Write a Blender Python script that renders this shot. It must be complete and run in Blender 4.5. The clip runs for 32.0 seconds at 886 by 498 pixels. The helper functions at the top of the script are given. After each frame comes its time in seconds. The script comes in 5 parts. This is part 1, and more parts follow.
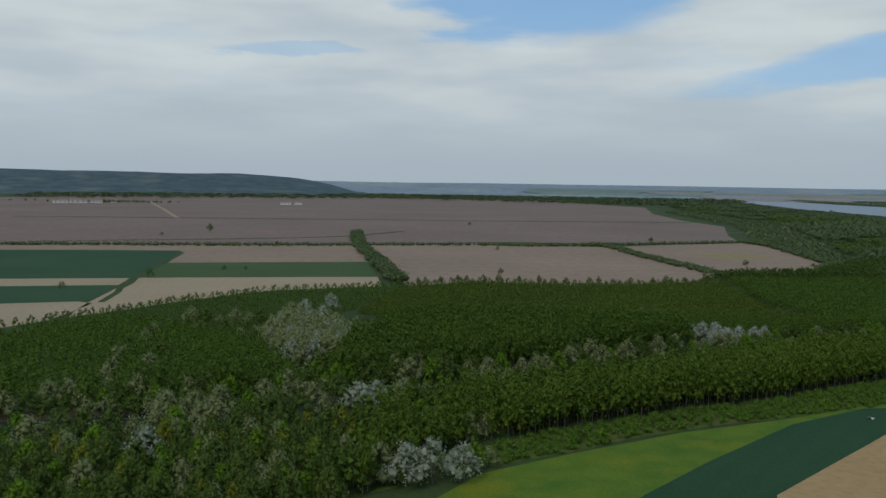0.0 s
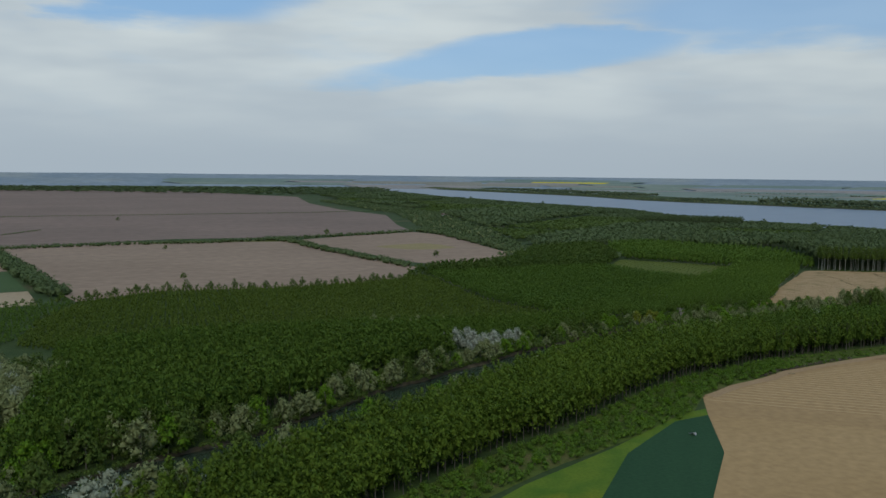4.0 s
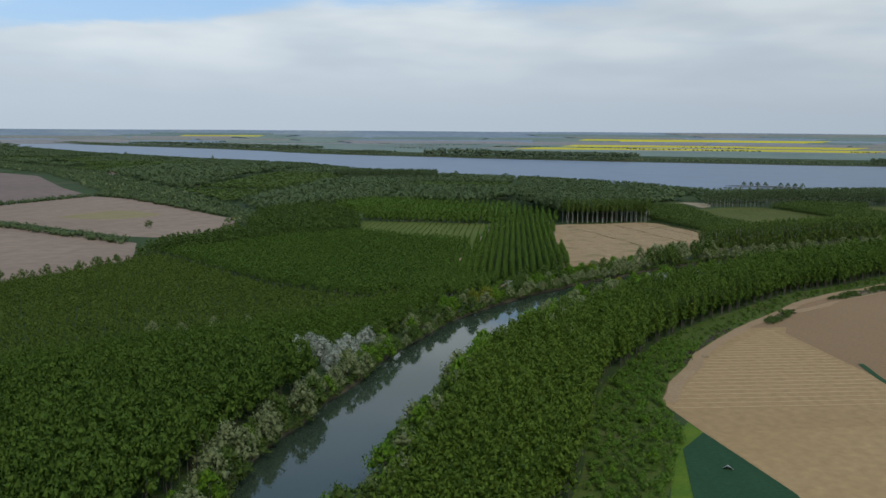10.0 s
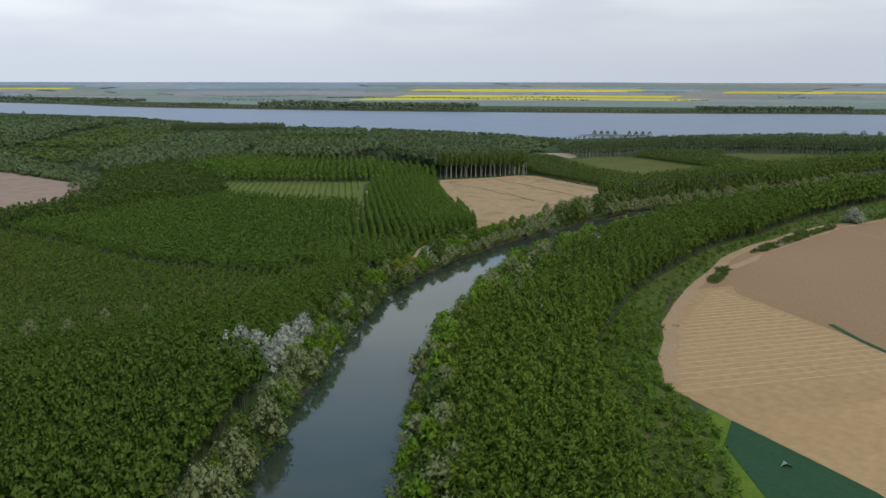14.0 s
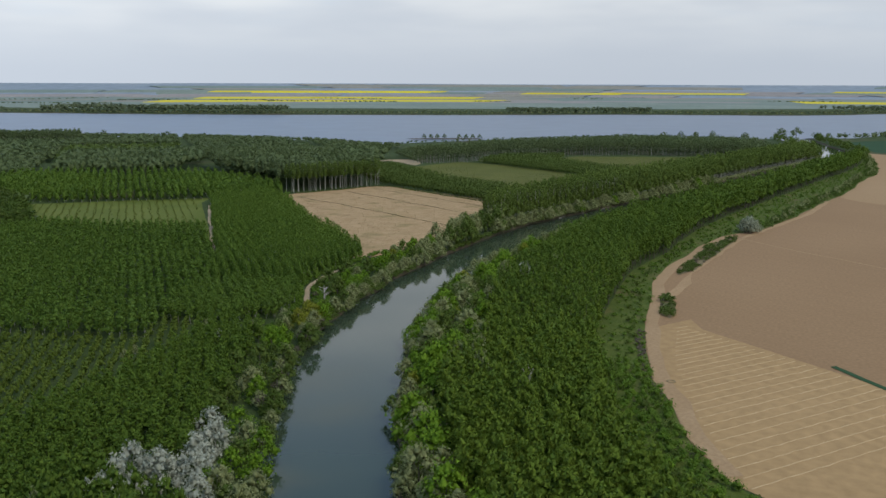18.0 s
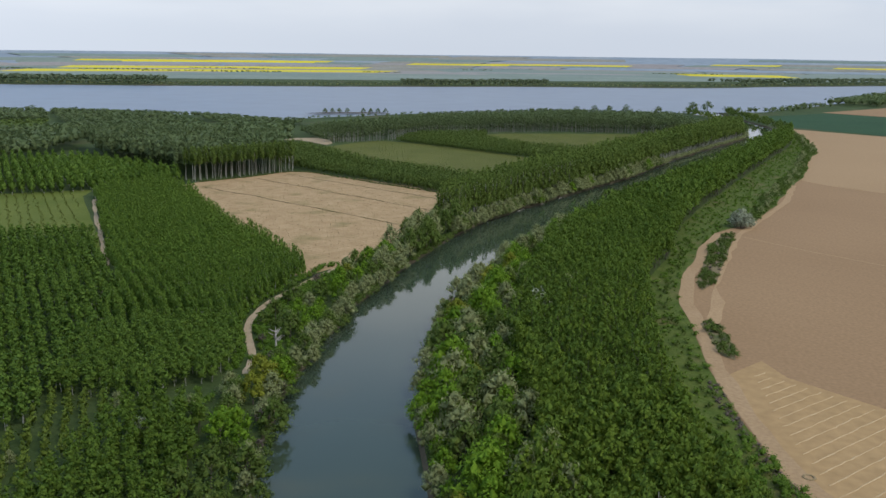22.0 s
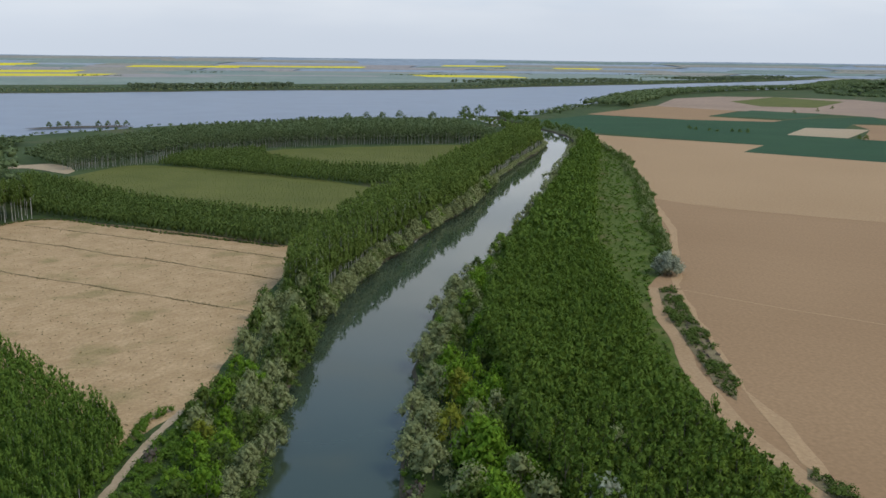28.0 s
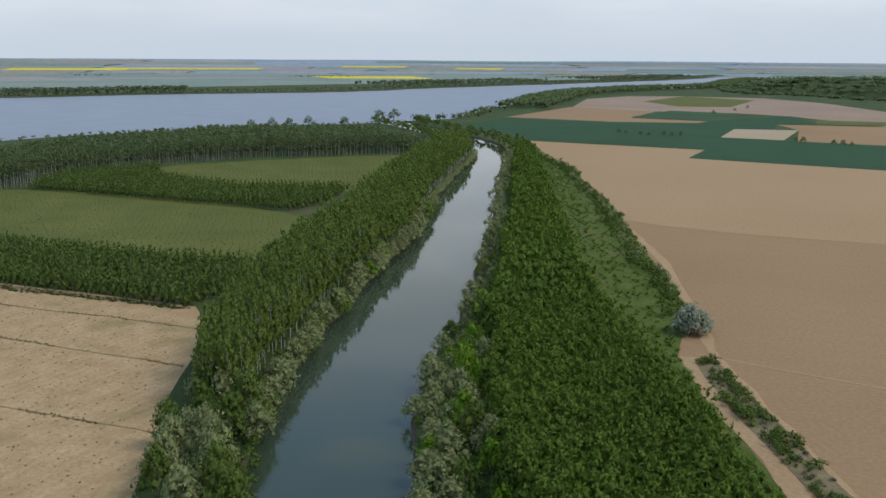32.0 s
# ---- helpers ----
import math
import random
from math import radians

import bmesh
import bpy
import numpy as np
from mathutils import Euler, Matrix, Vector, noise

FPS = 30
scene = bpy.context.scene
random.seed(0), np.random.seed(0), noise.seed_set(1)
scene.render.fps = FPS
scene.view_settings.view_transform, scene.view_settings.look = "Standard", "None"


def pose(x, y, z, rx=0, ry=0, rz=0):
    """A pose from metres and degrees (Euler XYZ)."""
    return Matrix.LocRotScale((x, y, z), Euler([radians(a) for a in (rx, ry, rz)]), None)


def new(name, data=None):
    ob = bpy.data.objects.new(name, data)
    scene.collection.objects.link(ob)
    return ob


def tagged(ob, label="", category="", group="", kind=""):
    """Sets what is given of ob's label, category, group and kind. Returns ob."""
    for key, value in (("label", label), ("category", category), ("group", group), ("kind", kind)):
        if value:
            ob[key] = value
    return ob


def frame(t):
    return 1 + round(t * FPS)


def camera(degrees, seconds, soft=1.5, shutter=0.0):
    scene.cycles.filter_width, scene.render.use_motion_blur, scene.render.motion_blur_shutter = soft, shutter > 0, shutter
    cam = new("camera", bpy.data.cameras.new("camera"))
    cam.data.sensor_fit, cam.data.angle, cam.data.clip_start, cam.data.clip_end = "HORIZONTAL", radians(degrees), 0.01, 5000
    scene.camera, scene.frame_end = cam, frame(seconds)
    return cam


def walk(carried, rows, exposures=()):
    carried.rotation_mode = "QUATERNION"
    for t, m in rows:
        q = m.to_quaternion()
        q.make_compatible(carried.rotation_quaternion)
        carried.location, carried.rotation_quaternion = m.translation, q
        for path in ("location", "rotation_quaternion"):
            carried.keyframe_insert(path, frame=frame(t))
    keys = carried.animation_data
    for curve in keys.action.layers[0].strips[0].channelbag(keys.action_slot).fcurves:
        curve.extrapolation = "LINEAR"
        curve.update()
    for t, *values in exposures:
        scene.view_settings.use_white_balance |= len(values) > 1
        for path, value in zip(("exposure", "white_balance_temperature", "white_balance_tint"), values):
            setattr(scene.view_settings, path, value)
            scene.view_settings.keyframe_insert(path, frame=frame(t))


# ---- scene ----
import itertools

# ---- camera: seconds, place, turn ----
cam = camera(53.6, 32.0)
PATH = [
    (0.0, 0.00, 0.00, 68.17, 85.522, -0.845, 0.494),
    (0.5, -3.67, 8.53, 68.30, 85.536, -0.784, -1.823),
    (1.0, -7.17, 17.28, 68.38, 85.555, -0.736, -4.265),
    (1.5, -10.61, 26.37, 68.52, 85.567, -0.712, -7.286),
    (2.0, -13.82, 34.34, 68.53, 85.603, -0.707, -10.043),
    (2.5, -17.08, 43.27, 68.55, 85.554, -0.693, -12.961),
    (3.0, -20.17, 52.21, 68.45, 84.917, -0.672, -15.709),
    (3.5, -22.91, 61.43, 68.28, 84.946, -0.632, -19.505),
    (5.5, -31.22, 97.99, 68.28, 85.040, -0.500, -30.003),
    (6.0, -32.91, 106.93, 68.47, 85.021, -0.480, -32.474),
    (6.5, -34.67, 116.05, 68.44, 84.999, -0.472, -35.110),
    (7.0, -36.14, 125.50, 68.45, 84.948, -0.465, -37.811),
    (7.5, -36.99, 134.56, 68.34, 83.735, -0.405, -39.138),
    (8.0, -37.55, 144.07, 68.33, 82.825, -0.374, -40.322),
    (8.5, -38.18, 153.13, 68.26, 82.772, -0.384, -42.232),
    (9.0, -38.58, 162.58, 68.25, 82.320, -0.350, -43.610),
    (9.5, -38.81, 170.96, 68.21, 82.257, -0.383, -44.527),
    (10.0, -38.70, 177.18, 68.21, 82.197, -0.386, -45.912),
    (10.5, -38.48, 183.01, 68.20, 80.526, -0.314, -46.787),
    (11.0, -38.14, 189.12, 68.36, 79.174, -0.249, -47.243),
    (11.5, -37.70, 195.41, 68.35, 79.092, -0.194, -48.260),
    (12.0, -37.14, 201.46, 68.39, 79.059, -0.204, -50.057),
    (12.5, -36.25, 207.98, 68.37, 79.064, -0.154, -52.007),
    (13.0, -35.36, 213.98, 68.29, 79.043, -0.162, -53.788),
    (13.5, -34.13, 220.21, 68.26, 79.063, -0.110, -55.533),
    (14.0, -32.84, 226.15, 68.12, 79.084, -0.087, -57.219),
    (14.5, -31.50, 231.87, 68.03, 79.059, -0.083, -58.688),
    (16.5, -15.48, 262.58, 68.57, 79.140, -0.051, -64.422),
    (17.0, -10.17, 270.74, 68.66, 79.177, -0.057, -66.364),
    (17.5, -4.69, 278.44, 68.68, 79.196, -0.114, -68.278),
    (18.0, 2.10, 284.85, 68.67, 79.183, -0.206, -70.324),
    (18.5, 10.47, 289.10, 68.62, 79.161, -0.237, -71.462),
    (19.0, 19.41, 292.73, 68.61, 78.930, -0.327, -71.582),
    (19.5, 28.41, 296.91, 68.66, 77.619, -0.397, -71.704),
    (20.0, 34.98, 303.70, 68.65, 77.557, -0.509, -71.886),
    (20.5, 40.59, 312.08, 68.50, 77.497, -0.562, -72.871),
    (21.0, 45.75, 319.94, 68.40, 77.447, -0.612, -74.906),
    (21.5, 53.00, 326.61, 68.15, 77.411, -0.648, -76.704),
    (22.0, 60.37, 332.59, 68.11, 77.373, -0.697, -77.992),
    (22.5, 67.92, 338.29, 68.24, 77.354, -0.730, -79.581),
    (23.0, 75.80, 344.09, 68.31, 77.321, -0.787, -80.842),
    (23.5, 83.41, 349.33, 68.43, 77.318, -0.836, -82.433),
    (24.0, 91.47, 354.61, 68.60, 77.311, -0.789, -83.797),
    (24.5, 99.48, 359.44, 68.66, 77.334, -0.794, -85.492),
    (25.0, 107.88, 364.09, 68.65, 77.369, -0.798, -87.387),
    (25.5, 116.12, 368.34, 68.60, 77.428, -0.807, -89.234),
    (27.5, 150.71, 383.41, 68.70, 77.595, -0.723, -94.726),
    (28.0, 159.34, 386.44, 68.64, 77.626, -0.654, -95.583),
    (28.5, 168.48, 389.41, 68.58, 77.653, -0.567, -97.149),
    (29.0, 177.23, 391.97, 68.48, 77.695, -0.467, -99.152),
    (29.5, 186.48, 394.31, 68.42, 77.724, -0.391, -101.059),
    (30.0, 195.28, 396.30, 68.48, 77.744, -0.362, -102.119),
    (30.5, 204.17, 396.65, 68.53, 77.726, -0.380, -102.098),
    (31.0, 213.16, 395.58, 68.50, 77.730, -0.379, -102.045),
    (31.5, 222.49, 394.73, 68.59, 77.725, -0.357, -101.996),
    (32.0, 232.11, 393.83, 68.60, 77.706, -0.367, -102.147),
]
walk(cam, [(r[0], pose(*r[1:])) for r in PATH], [(0.0, -0.38, 6450, 6), (3.5, -0.37, 6450, 6), (7.0, -0.23, 6300, 8), (9.0, -0.10, 6400, 9), (10.0, -0.05, 6400, 9), (11.0, 0.18, 6550, 11), (12.0, 0.24, 6600, 12), (14.0, 0.30, 6700, 13), (17.0, 0.27, 6700, 13), (19.1, 0.22, 6700, 12), (20.2, 0.48, 6700, 13), (25.0, 0.47, 6700, 14), (32.0, 0.42, 6600, 12)])

# ---- world: thin bright cloud with a few blue gaps, one soft sun ----
SUN_AZ, SUN_EL = 205.0, 50.0          # compass degrees from +y, clockwise; height
world = bpy.data.worlds.new("sky")
scene.world = world
world.use_nodes = True
wt = world.node_tree
wt.nodes.clear()


def wnode(kind):
    return wt.nodes.new(kind)


def wmath(op, a, b=None, c=None):
    n = wnode("ShaderNodeMath")
    n.operation = op
    for i, v in enumerate((a, b, c)):
        if v is None:
            continue
        if isinstance(v, (int, float)):
            n.inputs[i].default_value = v
        else:
            wt.links.new(v, n.inputs[i])
    return n.outputs[0]


def wmix(f, a, b):
    n = wnode("ShaderNodeMix")
    n.data_type = "RGBA"
    for i, v in ((0, f), (6, a), (7, b)):
        if isinstance(v, (int, float, tuple)):
            n.inputs[i].default_value = v
        else:
            wt.links.new(v, n.inputs[i])
    return n.outputs[2]


def wsmooth(v, lo, hi):
    n = wnode("ShaderNodeMapRange")
    n.interpolation_type = "SMOOTHSTEP"
    wt.links.new(v, n.inputs[0])
    n.inputs[1].default_value, n.inputs[2].default_value = lo, hi
    return n.outputs[0]


nishita = wnode("ShaderNodeTexSky")
nishita.sky_type, nishita.sun_disc = "NISHITA", False
nishita.sun_elevation, nishita.sun_rotation = radians(SUN_EL), radians(SUN_AZ)
coord = wnode("ShaderNodeTexCoord")
sep = wnode("ShaderNodeSeparateXYZ")
wt.links.new(coord.outputs["Generated"], sep.inputs[0])
az = wmath("MULTIPLY", wmath("ARCTAN2", sep.outputs[0], sep.outputs[1]), 57.2958)
el = wmath("MULTIPLY", wmath("ARCSINE", sep.outputs[2]), 57.2958)
flat = wnode("ShaderNodeCombineXYZ")
wt.links.new(wmath("MULTIPLY", az, 0.09), flat.inputs[0])
wt.links.new(wmath("MULTIPLY", el, 0.42), flat.inputs[1])
puff = wnode("ShaderNodeTexNoise")
wt.links.new(flat.outputs[0], puff.inputs["Vector"])
puff.inputs["Scale"].default_value, puff.inputs["Detail"].default_value, puff.inputs["Roughness"].default_value = 1.0, 6.0, 0.55
warp = wmath("SUBTRACT", puff.outputs[0], 0.5)


def gap(a0, e0, wa, we, slope):
    da = wmath("DIVIDE", wmath("ADD", wmath("SUBTRACT", az, a0), wmath("MULTIPLY", warp, 16.0)), wa)
    de = wmath("DIVIDE", wmath("ADD", wmath("SUBTRACT", wmath("SUBTRACT", el, e0), wmath("MULTIPLY", wmath("SUBTRACT", az, a0), slope)), wmath("MULTIPLY", warp, 3.6)), we)
    r = wmath("ADD", wmath("MULTIPLY", da, da), wmath("MULTIPLY", de, de))
    return wmath("SUBTRACT", 1.0, wsmooth(r, 0.35, 1.15))


blue = wmath("MAXIMUM", gap(6.5, 11.5, 9.8, 3.1, 0.06), wmath("MULTIPLY", gap(28.0, 7.4, 13.0, 1.5, 0.12), 0.9))
blue = wmath("MAXIMUM", blue, wmath("MULTIPLY", gap(52.0, 10.2, 20.0, 2.9, 0.0), 0.85))
blue = wmath("MAXIMUM", blue, wmath("MULTIPLY", gap(-10.0, 8.1, 4.5, 0.5, 0.0), 0.5))
blue = wmath("MAXIMUM", blue, wmath("MULTIPLY", wsmooth(puff.outputs[0], 0.50, 0.74), 0.2))
streak = wnode("ShaderNodeTexNoise")
wt.links.new(flat.outputs[0], streak.inputs["Vector"])
streak.inputs["Scale"].default_value, streak.inputs["Detail"].default_value = 0.8, 3.0
white = wmix(wsmooth(streak.outputs[0], 0.3, 0.7), (0.49, 0.555, 0.62, 1), (0.65, 0.705, 0.735, 1))
clear = wnode("ShaderNodeVectorMath")
clear.operation = "SCALE"
wt.links.new(nishita.outputs[0], clear.inputs[0])
clear.inputs["Scale"].default_value = 0.13
bluesky = wmix(0.6, clear.outputs[0], (0.15, 0.37, 0.72, 1))
blue = wmath("MAXIMUM", blue, wmath("MULTIPLY", wmath("MULTIPLY", wsmooth(el, 13.0, 26.0), 0.9), wsmooth(streak.outputs[0], 0.22, 0.52)))
cover = wmix(wmath("MULTIPLY", blue, 0.88), white, bluesky)
low = wmix(wsmooth(el, 0.0, 7.0), (0.42, 0.485, 0.56, 1), cover)
# the cloud is thinner and brighter in the north
bright = wnode("ShaderNodeVectorMath")
bright.operation = "SCALE"
wt.links.new(low, bright.inputs[0])
north = wmath("MULTIPLY", wsmooth(az, -60.0, -35.0), wmath("SUBTRACT", 1.0, wsmooth(az, 25.0, 85.0)))
wt.links.new(wmath("ADD", 1.0, wmath("MULTIPLY", north, 0.19)), bright.inputs["Scale"])
bg = wnode("ShaderNodeBackground")
wt.links.new(bright.outputs[0], bg.inputs[0])
bg.inputs[1].default_value = 1.0
wt.links.new(bg.outputs[0], wnode("ShaderNodeOutputWorld").inputs[0])

sun = new("sun", bpy.data.lights.new("sun", "SUN"))
sun.data.energy, sun.data.angle, sun.data.color = 1.45, radians(24), (1.0, 0.96, 0.88)
sun.matrix_world = pose(0, 0, 300, 90 - SUN_EL, 0, 180 - SUN_AZ)

# ---- materials ----
MATS = {}


def links(m):
    m.use_nodes = True
    t = m.node_tree
    return t, t.nodes, t.links, t.nodes["Principled BSDF"]


def ground_mat(name, dark, light, size, fine, rough=0.95, rows=None, third=None, bump=0.4):
    """Soil, grass or crop: two scales of mottling and, where given, rows (degrees, metres apart, strength)."""
    m = MATS[name] = bpy.data.materials.new(name)
    t, N, L, p = links(m)
    geo = N.new("ShaderNodeNewGeometry")

    def noise_at(scale, detail=4.0):
        n = N.new("ShaderNodeTexNoise")
        L.new(geo.outputs["Position"], n.inputs["Vector"])
        n.inputs["Scale"].default_value, n.inputs["Detail"].default_value = scale, detail
        return n.outputs[0]

    def mix(f, a, b, mode="MIX"):
        n = N.new("ShaderNodeMix")
        n.data_type, n.blend_type = "RGBA", mode
        for i, v in ((0, f), (6, a), (7, b)):
            if isinstance(v, (int, float)):
                n.inputs[i].default_value = v
            elif isinstance(v, tuple):
                n.inputs[i].default_value = (*v, 1)
            else:
                L.new(v, n.inputs[i])
        return n.outputs[2]

    def ramp(v, lo, hi):
        n = N.new("ShaderNodeMapRange")
        L.new(v, n.inputs[0])
        n.inputs[1].default_value, n.inputs[2].default_value = lo, hi
        return n.outputs[0]

    big, small = noise_at(1.0 / size, 5.0), noise_at(1.0 / fine, 3.0)
    c = mix(ramp(big, 0.3, 0.7), dark, light)
    if third:
        c = mix(ramp(noise_at(0.37 / size, 4.0), 0.55, 0.68), c, third)
    c = mix(ramp(small, 0.25, 0.75), c, mix(0.5, c, (dark[0] * 0.55, dark[1] * 0.55, dark[2] * 0.55)))
    height = small
    if rows:
        turn = N.new("ShaderNodeMapping")
        L.new(geo.outputs["Position"], turn.inputs[0])
        turn.inputs["Rotation"].default_value = (0, 0, radians(rows[0]))
        w = N.new("ShaderNodeTexWave")
        L.new(turn.outputs[0], w.inputs["Vector"])
        w.inputs["Scale"].default_value = 0.314 / rows[1]
        w.inputs["Distortion"].default_value, w.inputs["Detail"].default_value, w.inputs["Detail Scale"].default_value = 1.2, 2.0, 0.6
        f = N.new("ShaderNodeMath")
        f.operation = "MULTIPLY"
        L.new(w.outputs["Fac"], f.inputs[0])
        f.inputs[1].default_value = rows[2]
        c = mix(f.outputs[0], c, (dark[0] * 0.6, dark[1] * 0.6, dark[2] * 0.6))
    L.new(c, p.inputs["Base Color"])
    p.inputs["Roughness"].default_value = rough
    p.inputs["Specular IOR Level"].default_value = 0.15
    b = N.new("ShaderNodeBump")
    b.inputs["Strength"].default_value, b.inputs["Distance"].default_value = bump, 0.3
    L.new(height, b.inputs["Height"])
    L.new(b.outputs[0], p.inputs["Normal"])
    return m


def leaf_mat(name, dark, light, accent=None):
    m = MATS[name] = bpy.data.materials.new(name)
    t, N, L, p = links(m)
    geo, info = N.new("ShaderNodeNewGeometry"), N.new("ShaderNodeObjectInfo")

    def math_(op, a, b):
        n = N.new("ShaderNodeMath")
        n.operation = op
        for i, v in enumerate((a, b)):
            if isinstance(v, float):
                n.inputs[i].default_value = v
            else:
                L.new(v, n.inputs[i])
        return n.outputs[0]

    n1 = N.new("ShaderNodeTexNoise")
    L.new(geo.outputs["Position"], n1.inputs["Vector"])
    n1.inputs["Scale"].default_value, n1.inputs["Detail"].default_value = 0.16, 3.0
    n2 = N.new("ShaderNodeTexNoise")
    L.new(geo.outputs["Position"], n2.inputs["Vector"])
    n2.inputs["Scale"].default_value, n2.inputs["Detail"].default_value = 0.018, 2.0
    v = math_("ADD", math_("MULTIPLY", n1.outputs[0], 0.6), math_("MULTIPLY", geo.outputs["Random Per Island"], 0.85))
    v = math_("ADD", v, math_("MULTIPLY", info.outputs["Random"], 0.3))
    v = math_("ADD", v, math_("MULTIPLY", n2.outputs[0], 0.5))
    n3 = N.new("ShaderNodeTexNoise")
    L.new(geo.outputs["Position"], n3.inputs["Vector"])
    n3.inputs["Scale"].default_value, n3.inputs["Detail"].default_value = 1.5, 6.0
    v = math_("ADD", v, math_("MULTIPLY", math_("SUBTRACT", n3.outputs[0], 0.5), 1.2))
    bump = N.new("ShaderNodeBump")
    bump.inputs["Strength"].default_value, bump.inputs["Distance"].default_value = 0.6, 0.6
    L.new(n3.outputs[0], bump.inputs["Height"])
    L.new(bump.outputs[0], p.inputs["Normal"])
    r = N.new("ShaderNodeMapRange")
    L.new(v, r.inputs[0])
    r.inputs[1].default_value, r.inputs[2].default_value = 0.65, 1.6
    mix = N.new("ShaderNodeMix")
    mix.data_type = "RGBA"
    L.new(r.outputs[0], mix.inputs[0])
    mix.inputs[6].default_value, mix.inputs[7].default_value = (*dark, 1), (*light, 1)
    col = mix.outputs[2]
    L.new(col, p.inputs["Base Color"])
    p.inputs["Roughness"].default_value = 0.65
    p.inputs["Specular IOR Level"].default_value = 0.1
    tr = N.new("ShaderNodeBsdfTranslucent")
    L.new(col, tr.inputs[0])
    ms = N.new("ShaderNodeMixShader")
    ms.inputs[0].default_value = 0.36
    L.new(p.outputs[0], ms.inputs[1])
    L.new(tr.outputs[0], ms.inputs[2])
    L.new(ms.outputs[0], N["Material Output"].inputs[0])
    return m


def bark_mat(name, dark, light):
    m = MATS[name] = bpy.data.materials.new(name)
    t, N, L, p = links(m)
    geo = N.new("ShaderNodeNewGeometry")
    n = N.new("ShaderNodeTexNoise")
    L.new(geo.outputs["Position"], n.inputs["Vector"])
    n.inputs["Scale"].default_value, n.inputs["Detail"].default_value = 1.3, 5.0
    mix = N.new("ShaderNodeMix")
    mix.data_type = "RGBA"
    L.new(n.outputs[0], mix.inputs[0])
    mix.inputs[6].default_value, mix.inputs[7].default_value = (*dark, 1), (*light, 1)
    L.new(mix.outputs[2], p.inputs["Base Color"])
    p.inputs["Roughness"].default_value = 0.9
    return m


def water_mat(name, col, rough, scale, strength):
    m = MATS[name] = bpy.data.materials.new(name)
    t, N, L, p = links(m)
    geo = N.new("ShaderNodeNewGeometry")
    n = N.new("ShaderNodeTexNoise")
    L.new(geo.outputs["Position"], n.inputs["Vector"])
    n.inputs["Scale"].default_value, n.inputs["Detail"].default_value = 0.02, 3.0
    mix = N.new("ShaderNodeMix")
    mix.data_type = "RGBA"
    L.new(n.outputs[0], mix.inputs[0])
    mix.inputs[6].default_value = (*[c * 0.8 for c in col], 1)
    mix.inputs[7].default_value = (*[c * 1.2 for c in col], 1)
    L.new(mix.outputs[2], p.inputs["Base Color"])
    p.inputs["Roughness"].default_value = rough
    p.inputs["IOR"].default_value = 1.38
    w = N.new("ShaderNodeTexNoise")
    L.new(geo.outputs["Position"], w.inputs["Vector"])
    w.inputs["Scale"].default_value, w.inputs["Detail"].default_value = scale, 3.0
    b = N.new("ShaderNodeBump")
    b.inputs["Strength"].default_value, b.inputs["Distance"].default_value = strength, 0.1
    L.new(w.outputs[0], b.inputs["Height"])
    L.new(b.outputs[0], p.inputs["Normal"])
    return m


ground_mat("rough_grass", (0.035, 0.06, 0.018), (0.07, 0.10, 0.03), 25, 1.6, third=(0.11, 0.10, 0.045))
ground_mat("tan_field", (0.375, 0.24, 0.108), (0.43, 0.28, 0.132), 60, 2.5, rows=(41, 4.2, 0.10))
ground_mat("brown_field", (0.298, 0.184, 0.093), (0.34, 0.214, 0.110), 90, 1.0, rows=(28, 9.0, 0.05), bump=0.06, third=(0.28, 0.175, 0.090))
ground_mat("far_tan_field", (0.362, 0.234, 0.120), (0.402, 0.264, 0.138), 120, 1.2, rows=(28, 9.0, 0.04), bump=0.06)
ground_mat("pale_field", (0.38, 0.29, 0.175), (0.43, 0.33, 0.21), 60, 2.5, rows=(20, 5.0, 0.05))
ground_mat("smooth_tan", (0.405, 0.26, 0.115), (0.455, 0.30, 0.14), 50, 2.5, rows=(41, 6.0, 0.06))
ground_mat("plough", (0.29, 0.205, 0.142), (0.355, 0.252, 0.175), 130, 8.0, rows=(80, 30.0, 0.10))
ground_mat("far_plough", (0.215, 0.153, 0.12), (0.27, 0.193, 0.15), 200, 12.0, rows=(80, 60.0, 0.10))
ground_mat("wheat_green", (0.023, 0.066, 0.027), (0.033, 0.084, 0.034), 50, 1.0, rows=(38, 7.0, 0.12))
ground_mat("crop_green", (0.03, 0.075, 0.03), (0.045, 0.095, 0.04), 80, 3.0)
ground_mat("meadow_crop", (0.055, 0.095, 0.03), (0.075, 0.12, 0.04), 60, 2.0)
ground_mat("bright_meadow", (0.075, 0.145, 0.014), (0.145, 0.20, 0.018), 9, 0.8, third=(0.19, 0.20, 0.014))
ground_mat("stubble", (0.368, 0.245, 0.120), (0.50, 0.346, 0.184), 6, 0.9, third=(0.27, 0.21, 0.088), rows=(-50, 2.6, 0.16), bump=0.9)
ground_mat("dry_meadow", (0.098, 0.110, 0.022), (0.142, 0.146, 0.034), 25, 1.3, rows=(-40, 5.0, 0.25))
ground_mat("young_grass", (0.098, 0.130, 0.020), (0.145, 0.168, 0.032), 20, 1.2, rows=(-40, 5.0, 0.2))
ground_mat("rapeseed", (0.60, 0.50, 0.03), (0.70, 0.60, 0.05), 120, 10.0, bump=0.1)
# farmland across the river: haze is mixed into these pale, greyed colours
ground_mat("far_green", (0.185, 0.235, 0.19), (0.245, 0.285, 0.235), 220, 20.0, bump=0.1)
